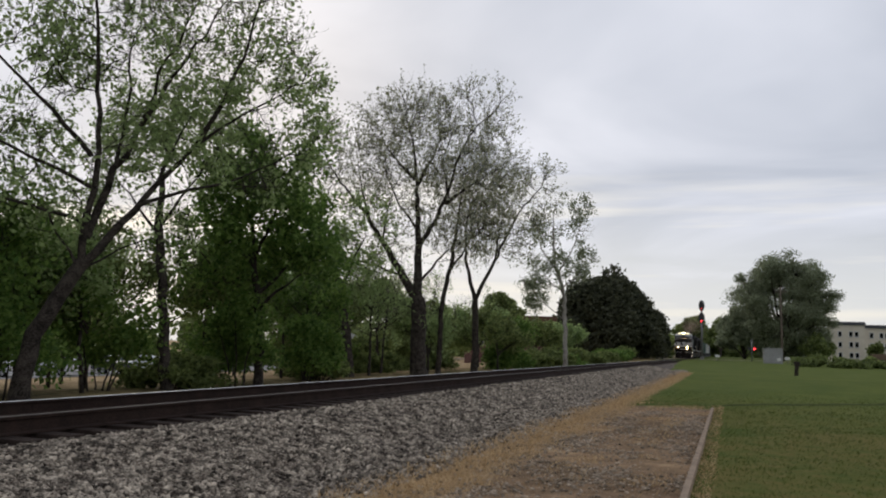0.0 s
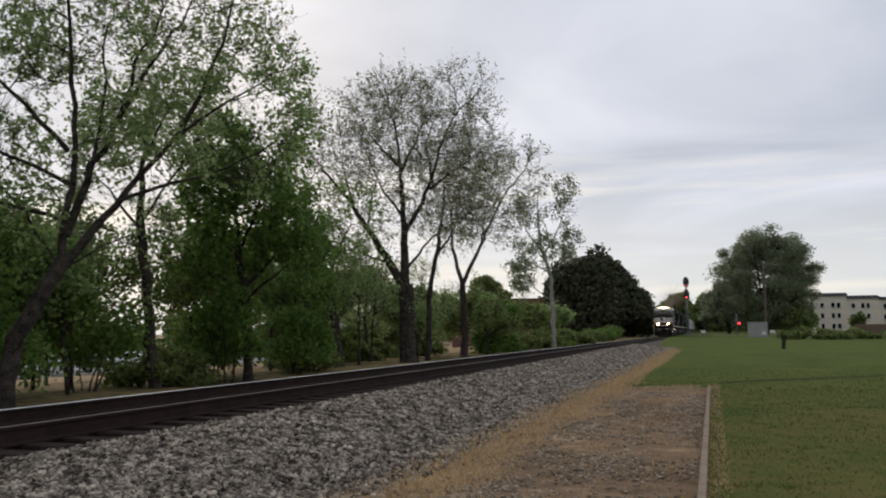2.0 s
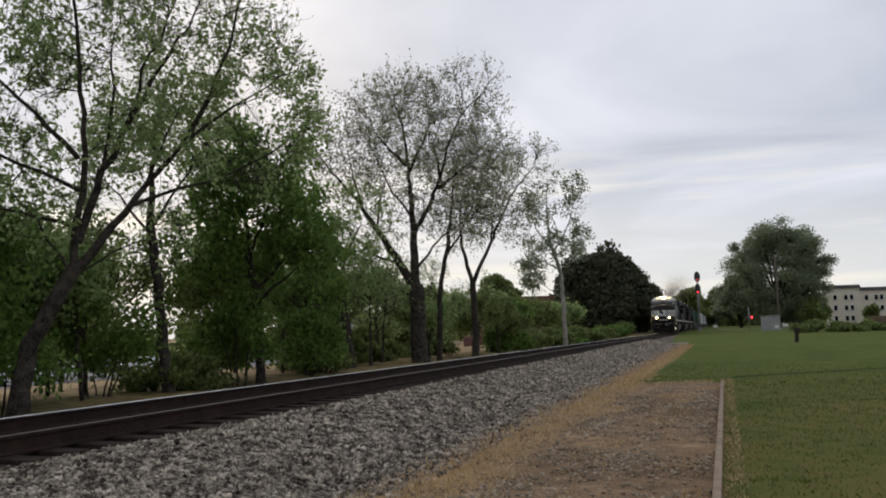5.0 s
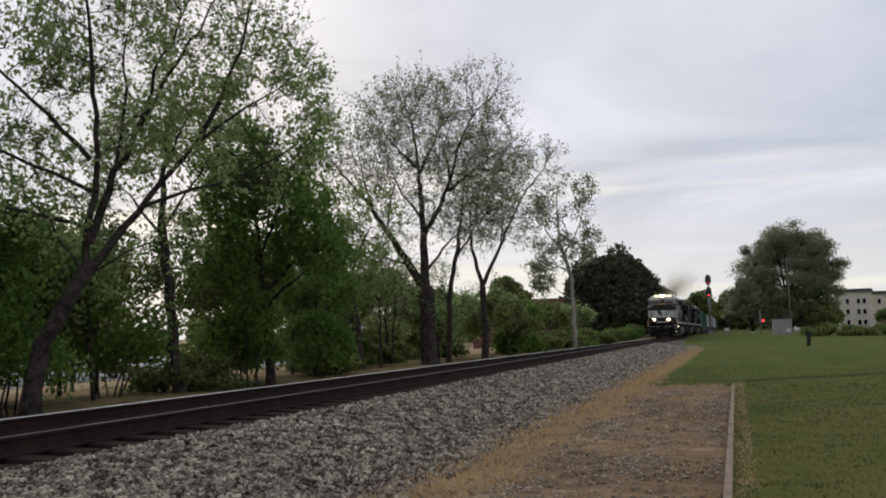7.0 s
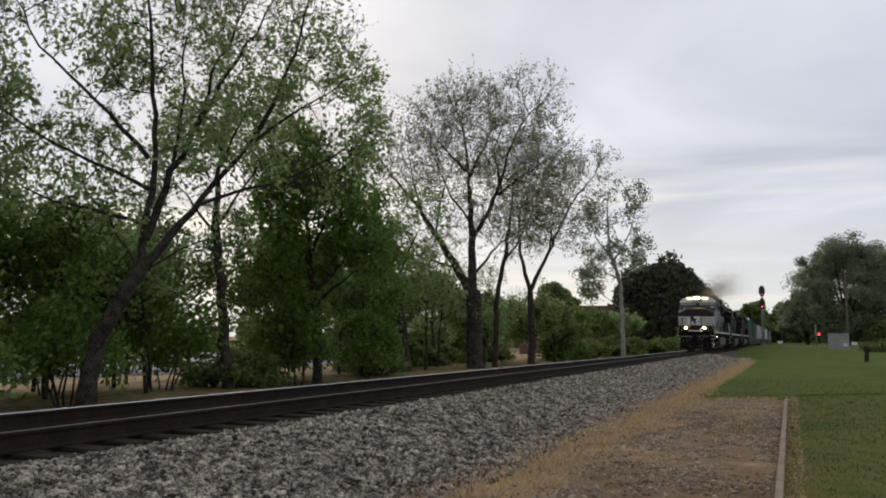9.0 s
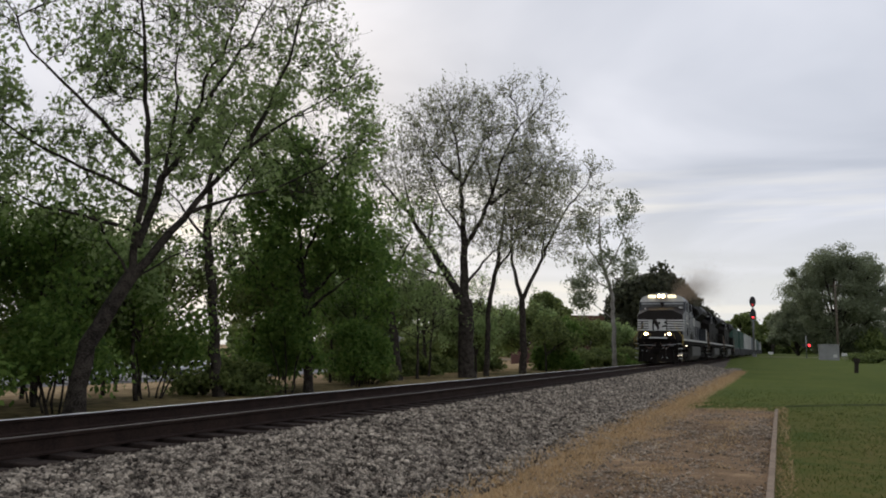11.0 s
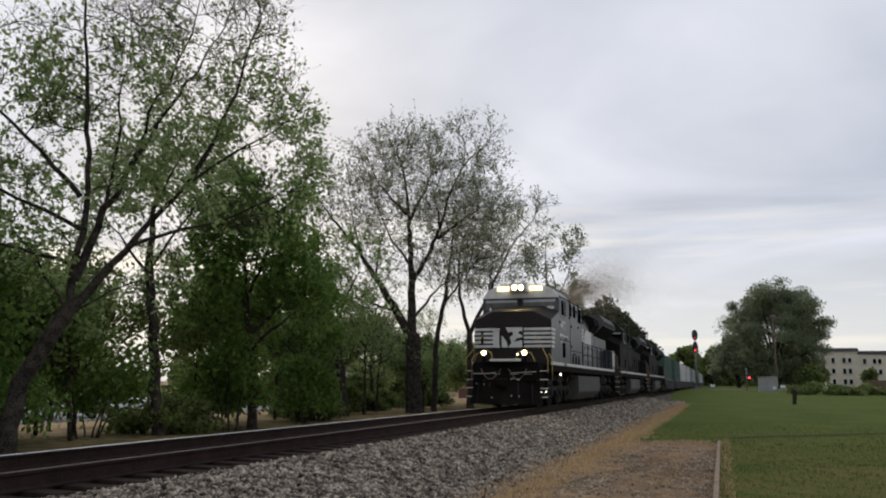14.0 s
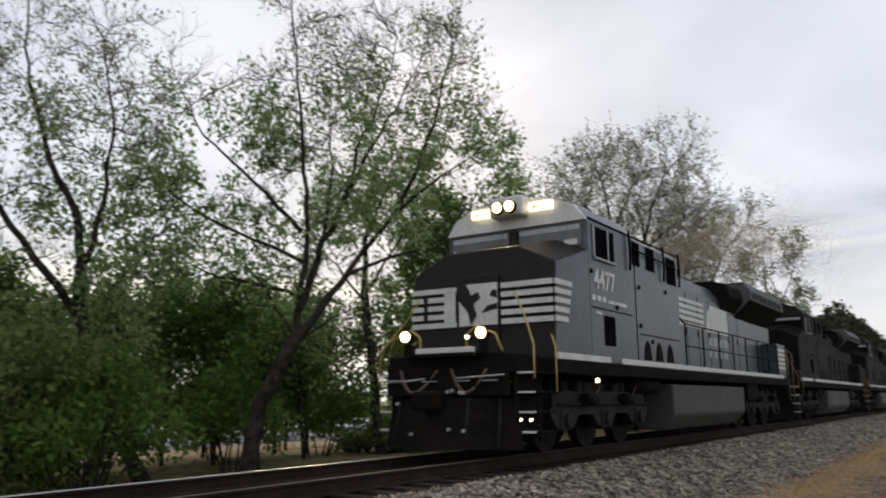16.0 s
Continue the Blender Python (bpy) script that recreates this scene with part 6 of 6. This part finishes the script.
def make_crossing():
    road_strip("road_crossing", [(x, 143 + 0.04 * x) for x in (-60, -40, -25, -12, -10.2, -4.2, -2, 5, 15, 30, 50, 80)], 3.6, 0.12, "pale asphalt road crossing the railway")
    s = thing("crossing_signal", pose(3.75, 138, ground_z(3.75, 138)), "level crossing signal post with a lit red lamp", "crossing signal")
    tube_part("post", MAST_GREY, s, [(0, 0, -0.2), (0, 0, 3.6)], 0.07, 10)
    for x in (-0.4, 0.4):
        bm = bmesh.new()
        disc(bm, (x, -0.1, 2.05), 0.26, 0.06, "Y", 20)
        part("lamp_plate", bm, SIGNAL_BLACK, s)
    bm = bmesh.new()
    disc(bm, (0.4, -0.15, 2.05), 0.16, 0.03, "Y", 16)
    part("lamp", bm, RED_GLOW, s, "lit red flashing lamp")
    tube_part("lamp_arm", MAST_GREY, s, [(-0.5, -0.03, 2.05), (0.5, -0.03, 2.05)], 0.035, 6)
    c = thing("relay_cabinet", pose(6.1, 122, ground_z(6.1, 122)), "grey metal relay cabinet beside the crossing", "cabinet")
    box_part("body", CABINET, c, -1.25, 1.25, -0.9, 0.9, -0.05, 2.0, 0.03)
    box_part("roof", CABINET, c, -1.35, 1.35, -1.0, 1.0, 2.0, 2.12, 0.03)
    box_part("door", CABINET, c, -0.5, 0.5, -0.93, -0.9, 0.15, 1.85, 0.01)
    for x, w in ((0.75, 0.5), ):
        box_part("sign_plate", WHITE, c, x - w / 2, x + w / 2, -0.925, -0.905, 0.35, 0.75, 0.005, "small white sign plate")
    for x, y in ((7.9, 120), (-1.4, 132)):
        m = thing("marker_sign", pose(x, y, ground_z(x, y)), "small white marker sign on a short post", "sign", "white marker signs")
        tube_part("post", MAST_GREY, m, [(0, 0, -0.1), (0, 0, 0.7)], 0.03, 6)
        box_part("plate", WHITE, m, -0.35, 0.35, -0.05, -0.02, 0.55, 0.95, 0.02)
    p = thing("utility_pole", pose(8.95, 150, 0), "tall weathered wooden utility pole", "utility pole")
    tube_part("pole", POLE_WOOD, p, [(0, 0, -0.3), (0.0, 0, 6), (-0.08, 0, 13.0)], [0.2, 0.17, 0.12], 10)
    box_part("crossarm", POLE_WOOD, p, -1.1, 0.95, -0.08, 0.06, 12.1, 12.25, 0.01)
    for x in (-1.0, -0.5, 0.35, 0.85):
        tube_part("insulator", MAST_GREY, p, [(x, 0, 12.25), (x, 0, 12.45)], 0.05, 8)
    q = thing("wooden_post", pose(4.87, 63.5, ground_z(4.87, 63.5), 0, 4, 0), "short dark wooden post standing on the lawn", "post")
    bm = bmesh.new()
    box(bm, -0.13, 0.13, -0.12, 0.12, -0.1, 0.72, 0.02)
    box(bm, -0.2, 0.2, -0.15, 0.15, 0.72, 1.03, 0.03)
    part("post", bm, POST_WOOD, q)
    # low ridge across the lawn
    V, F = [], []
    for i in range(60):
        t = i / 59
        x, y = 0.1 + 16 * t, 24.3 + 15.0 * t + 0.3 * noise.noise((t * 7, 0, 0))
        for k, h in ((-0.35, -0.02), (-0.1, 0.05), (0.1, 0.045), (0.4, -0.02)):
            V.append((x + k * 0.4, y + k, ground_z(x, y) + h + 0.02 * noise.noise((x * 3, k * 9, 0))))
    for i in range(59):
        for k in range(3):
            F.append((i * 4 + k, i * 4 + k + 1, i * 4 + k + 5, i * 4 + k + 4))
    tagged(mesh_object("lawn_edge", V, F, material("lawn_edge_soil", (0.085, 0.10, 0.03), 0.95, dark=(0.035, 0.045, 0.014), scale=3, fine=30, bump=0.6), smooth=True), "dark low turf edge across the lawn", "turf edge", kind="structure")


def townhouse(m, w, h, bays, label):
    t = thing("townhouse", m, label, "house", "row of townhouses")
    box_part("wall", CREAM, t, 0, w, 0, 9, -2.5, h, 0.0)
    bm = bmesh.new()
    box(bm, -0.2, w + 0.2, -0.35, 9.3, h, h + 0.55, 0.0)
    box(bm, 0.0, w, -0.1, 9.0, h + 0.55, h + 0.8, 0.0)
    part("roof", bm, ROOF, t, "grey parapet and cornice")
    for k, x in enumerate(bays):
        for z in (0.2, 2.85, 5.5):
            win = box_part("window", WHITE, t, x - 0.5, x + 0.5, -0.06, 0.02, z - 0.1, z + 1.35, 0.0, "white-framed window")
            box_part("pane", GLASS, win, x - 0.36, x + 0.36, -0.09, -0.06, z, z + 1.2, 0.0)
            box_part("sill", LIGHT_GREY, win, x - 0.55, x + 0.55, -0.14, 0.0, z - 0.2, z - 0.1, 0.0)
    return t


def make_buildings():
    townhouse(pose(24.9, 224, 1.0), 7.6, 8.4, (1.9, 4.4, 5.7), "cream three-storey townhouse with grey cornice")
    townhouse(pose(32.5, 225, 0.8), 7.4, 7.9, (1.6, 3.8, 5.0), "cream three-storey townhouse with grey cornice")
    townhouse(pose(39.9, 226, 0.6), 8.6, 7.7, (1.6, 3.6, 5.8), "cream three-storey townhouse with grey cornice")
    townhouse(pose(48.5, 228, 0.4), 8.6, 9.0, (1.6, 3.6, 5.8), "cream three-storey townhouse with grey cornice")
    b = thing("brick_building", pose(27.0, 131, ground_z(25, 131)), "plain red brick building beyond the lawn", "building")
    box_part("wall", BRICK, b, 0, 30, 0, 12, -0.5, 6.6, 0.02)
    box_part("coping", ROOF, b, -0.1, 30.1, -0.1, 12.1, 6.6, 6.85, 0.02)
    for x in (4, 10, 16, 22):
        w = box_part("window", LIGHT_GREY, b, x - 1.5, x + 1.5, -0.05, 0.02, 1.5, 3.8, 0.0)
        for k in range(3):
            box_part("pane", GLASS, w, x - 1.42 + k * 0.97, x - 0.53 + k * 0.97, -0.08, -0.05, 1.6, 3.7, 0.0)
    # low wall before it
    g = thing("garden_wall", pose(17.0, 112, ground_z(17, 112)), "long low brown garden wall behind the lawn", "wall")
    box_part("wall", material("brown_block", (0.17, 0.12, 0.085), 0.9, dark=(0.10, 0.07, 0.05), scale=1.5, fine=16), g, 0, 40, 0, 0.4, -0.3, 1.7, 0.02)
    # low brick house behind the tree line
    h = thing("brick_house", pose(-29.2, 110, 0.1, 0, 0, 14), "low red-brown brick house seen between trees", "house")
    box_part("wall", BRICK, h, -6, 6, -4, 4, -1.8, 4.6, 0.02)
    bm = bmesh.new()
    prism(bm, [(-6.6, 4.6), (6.6, 4.6), (6.6, 5.1), (6.2, 5.3), (-6.2, 5.3), (-6.6, 5.1)], -4.8, 4.8)
    part("roof", bm, material("brown_fascia", (0.13, 0.075, 0.05), 0.85, dark=(0.08, 0.045, 0.03), scale=1, fine=12), h)
    for x in (-4, -1.2, 1.6, 4.2):
        w = box_part("window", WHITE, h, x - 0.6, x + 0.6, -4.06, -3.98, 1.3, 3.2, 0.0)
        box_part("pane", GLASS, w, x - 0.52, x + 0.52, -4.09, -4.06, 1.38, 3.12, 0.0)
    w = thing("white_shed", pose(-32, 61, -1.6, 0, 0, 25), "white clapboard house seen through the leaves", "house")
    box_part("wall", WHITE, w, -3.5, 3.5, -2.5, 2.5, -0.5, 2.6, 0.02)
    bm = bmesh.new()
    prism(bm, [(-3.8, 2.55), (3.8, 2.55), (0, 4.2)], -2.8, 2.8)
    part("roof", bm, LIGHT_GREY, w)
    rnd = random.Random(4)
    # hedge line before the buildings
    for i in range(26):
        x = 8.6 + i * 1.75 + rnd.uniform(-0.5, 0.5)
        y = 104 + rnd.uniform(-3, 3)
        h_ = rnd.uniform(0.9, 1.6)
        bush("hedge_bush", (x, y, ground_z(x, y) - 0.05, 0, 0, rnd.uniform(0, 360)), (3.4, 2.6, h_), "low dark hedge bush at the far side of the lawn", LEAF_DARK, 300 + i, 0.24, lumps=10, per=110, group="hedge")
    for i, (x, y, s, hh) in enumerate(((33.2, 214, 3.0, 6.0), (41.5, 212, 4.5, 4.5), (45.5, 214, 4.5, 4.0))):
        bush("shrub", (x, y, 0.6), (s, s, hh), "dark evergreen shrub before the townhouses", LEAF_DARK, 330 + i, 0.4, lumps=12, per=120, group="shrubs", category="shrub")
    for i, (x, y, s, hh) in enumerate(((20.2, 200, 5, 7.5), (18.0, 190, 6, 6.5))):
        bush("shrub", (x, y, 0.4), (s, s, hh), "leafy green shrub beside a broad tree", LEAF_DARK, 340 + i, 0.42, lumps=16, per=150, group="shrubs", category="shrub")


def parked_car(m, mat, label):
    c = thing("parked_car", m, label, "car", "cars parked behind the trees")
    bm = bmesh.new()
    out = [(-2.2, 0.35), (2.2, 0.35), (2.25, 0.75), (1.9, 0.92), (1.15, 0.98), (0.5, 1.42), (-1.0, 1.45), (-1.75, 1.02), (-2.2, 0.92)]
    prism(bm, out, -0.88, 0.88, "X")
    bmesh.ops.bevel(bm, geom=list(bm.edges), offset=0.06, segments=2, affect="EDGES", profile=0.5)
    part("body", bm, mat, c)
    for sx in (-1, 1):
        bm = bmesh.new()
        prism(bm, [(1.0, 1.0), (0.45, 1.36), (-0.95, 1.38), (-1.55, 1.02)], *sorted((sx * 0.86, sx * 0.89)), "X")
        part("side_window", bm, GLASS, c)
        for y in (-1.35, 1.35):
            bm = bmesh.new()
            disc(bm, (sx * 0.8, y, 0.33), 0.33, 0.22, "X", 20)
            wh = part("wheel", bm, TYRE, c)
            bm = bmesh.new()
            disc(bm, (sx * 0.915, y, 0.33), 0.2, 0.02, "X", 14)
            part("rim", bm, LIGHT_GREY, wh)
    return c


def make_parking():
    V, F = [], []
    xs, ys = [-66, -60, -54, -50, -46, -43], list(range(4, 92, 4))
    for y in ys:
        for x in xs:
            V.append((x, y, ground_z(x, y) + 0.04))
    n = len(xs)
    for j in range(len(ys) - 1):
        for i in range(n - 1):
            F.append((j * n + i, j * n + i + 1, (j + 1) * n + i + 1, (j + 1) * n + i))
    tagged(mesh_object("car_park", V, F, material("pale_asphalt", (0.34, 0.33, 0.32), 0.9, dark=(0.24, 0.23, 0.22), scale=1, fine=30)), "pale asphalt car park behind the trees", "car park", kind="structure")
    for x, y, mat, what in ((-46, 41, CAR_WHITE, "white"), (-45.5, 37, CAR_WHITE, "white"), (-46.2, 33, CAR_DARK, "dark grey"), (-45.6, 45.5, CAR_WHITE, "white"), (-46, 28, CAR_RED, "red"), (-46, 50, CAR_DARK, "dark grey"), (-45.4, 55, CAR_WHITE, "white"), (-46, 62, CAR_WHITE, "white"), (-45.8, 23, CAR_WHITE, "white")):
        parked_car(pose(x, y, ground_z(x, y) + 0.04, 0, 0, 78), mat, what + " saloon car parked behind the trees")


def make_saplings():
    rnd = random.Random(21)
    spots = ((-16.8, 2.0), (-19.5, 9.0), (-20.5, 13.5), (-18.8, 5.5), (-20, 16.5), (-15.5, 3.5), (-17.5, 7.5), (-17.6, 9.6), (-18.0, 11.5), (-17.0, 15.5), (-19.5, 19), (-17.8, 24.5), (-16.2, 29), (-18.5, 31), (-19, 38), (-18.6, 14.0), (-17.5, 45.5), (-15.5, 56), (-16.5, 62), (-16.6, 17.4), (-18.2, 19.2), (-17.2, 14.6), (-22, 22))
    for i, (x, y) in enumerate(spots):
        h = rnd.uniform(4.0, 5.8) if y < 26 else rnd.uniform(3.2, 4.6)
        limbs = [(0.07, 0.03, 0, 0, [(0, -0.2), (rnd.uniform(-0.3, 0.3), h * 0.4), (rnd.uniform(-0.5, 0.5), h * 0.8)])]
        for k in range(5):
            z = h * rnd.uniform(0.22, 0.62)
            s = rnd.choice((-1, 1)) * rnd.uniform(0.7, 1.5)
            limbs.append((0.035, 0.012, 0, rnd.uniform(-1.3, 1.3), [(0, z), (s * 0.6, z + 0.5), (s, z + rnd.uniform(0.8, 1.5))]))
        leaf, what = ((LEAF_GREEN, "fresh green"), (LEAF_SPRING, "pale green"), (LEAF_DARK, "dark green"))[i % 3]
        grown_tree("sapling", (x, y, ground_z(x, y)), rnd.uniform(0, 360), limbs, "young " + what + " sapling in the undergrowth by the track", BARK, leaf, 400 + i, gap=0.3, reach=1.3, twig=(5, 4), leaves=1.0, leaf_size=0.082 + 0.001 * y, up=0.2, jitter=0.18, group="saplings in the undergrowth")


def make_fillers():
    for i, (x, y, h) in enumerate(((-22, 42, 7.0), (-22, 55, 5.0), (-19.5, 64, 3.4), (-18, 78, 3.2), (-17.5, 90, 3.4), (-24, 22, 6.0), (-22.5, 50, 6.0), (-23, 34, 7.0), (-24, 38, 6.5))):
        rnd = random.Random(500 + i)
        limbs = [(0.10, 0.04, 0, 0, [(0, -0.2), (rnd.uniform(-0.3, 0.3), h * 0.4), (rnd.uniform(-0.5, 0.5), h * 0.75)])]
        for k in range(6):
            z = h * rnd.uniform(0.25, 0.6)
            s = rnd.choice((-1, 1)) * rnd.uniform(0.9, 2.0)
            limbs.append((0.05, 0.015, 0, rnd.uniform(-1.6, 1.6), [(0, z), (s * 0.6, z + 0.7), (s, z + rnd.uniform(1.0, 2.0))]))
        grown_tree("young_tree", (x, y, ground_z(x, y)), rnd.uniform(0, 360), limbs, "young leafy tree standing behind the track-side thicket", BARK, (LEAF_SPRING, LEAF_DARK)[i % 2], 520 + i, gap=0.34, reach=1.7, twig=(6, 4), leaves=1.3, leaf_size=0.11 + 0.001 * y, up=0.25, jitter=0.2, group="young trees behind the thicket")


def make_thin_trees():
    """Thin young trees that stand between and behind the large trunks."""
    rnd = random.Random(61)
    spots = ((-17.0, 37.0, 6.4, 0), (-18.4, 41.5, 7.2, 0), (-17.2, 46.0, 6.0, 0), (-19.4, 52.0, 7.0, 0), (-18.8, 36.0, 5.4, 0), (-20.5, 46.0, 6.6, 0), (-17.4, 56.5, 5.6, 0), (-19.6, 24.0, 5.8, 1))
    for i, (x, y, h, leafy) in enumerate(spots):
        a, b = rnd.uniform(-0.5, 0.5), rnd.uniform(-0.9, 0.9)
        limbs = [(0.075, 0.04, 0, 0, [(0, -0.2), (a * 0.5, h * 0.3), (a, h * 0.55)]),
                 (0.04, 0.012, 0, b, [(a, h * 0.5), (a * 1.3 + 0.3, h * 0.72), (a + 0.7, h * 0.92)]),
                 (0.035, 0.012, 0, -b, [(a, h * 0.48), (a - 0.6, h * 0.66), (a - 1.0, h * 0.84)]),
                 (0.03, 0.01, 0, b * 1.4, [(a * 0.6, h * 0.36), (a + 0.9, h * 0.46), (a + 1.7, h * 0.52)]),
                 (0.03, 0.01, 0, -b * 1.4, [(a * 0.6, h * 0.32), (a - 1.0, h * 0.40), (a - 1.8, h * 0.44)])]
        crown = [(a, 0, h * 0.62, 1.7, 1.5, h * 0.34)]
        if leafy:
            crown_tree("thin_tree", (x, y, ground_z(x, y)), 35, limbs, crown, "thin young tree in fresh green leaf", BARK, LEAF_GREEN, 600 + i, density=5, step=0.28, leaves=2.0, leaf_size=0.10, jitter=0.14, bare=0.34, lobe=0.9, group="thin trees between the trunks")
        else:
            crown_tree("thin_tree", (x, y, ground_z(x, y)), 24, limbs, crown, "thin young tree with bare twigs and first leaves", BARK, LEAF_SPRING, 600 + i, density=4.5, step=0.30, tip=0.008, twig_length=0.7, leaves=1.0, leaf_size=0.085, jitter=0.1, bare=0.48, lobe=0.9, group="thin trees between the trunks")


make_fillers()
make_thin_trees()
make_signal()
make_crossing()
make_buildings()
make_parking()
make_saplings()


motions()
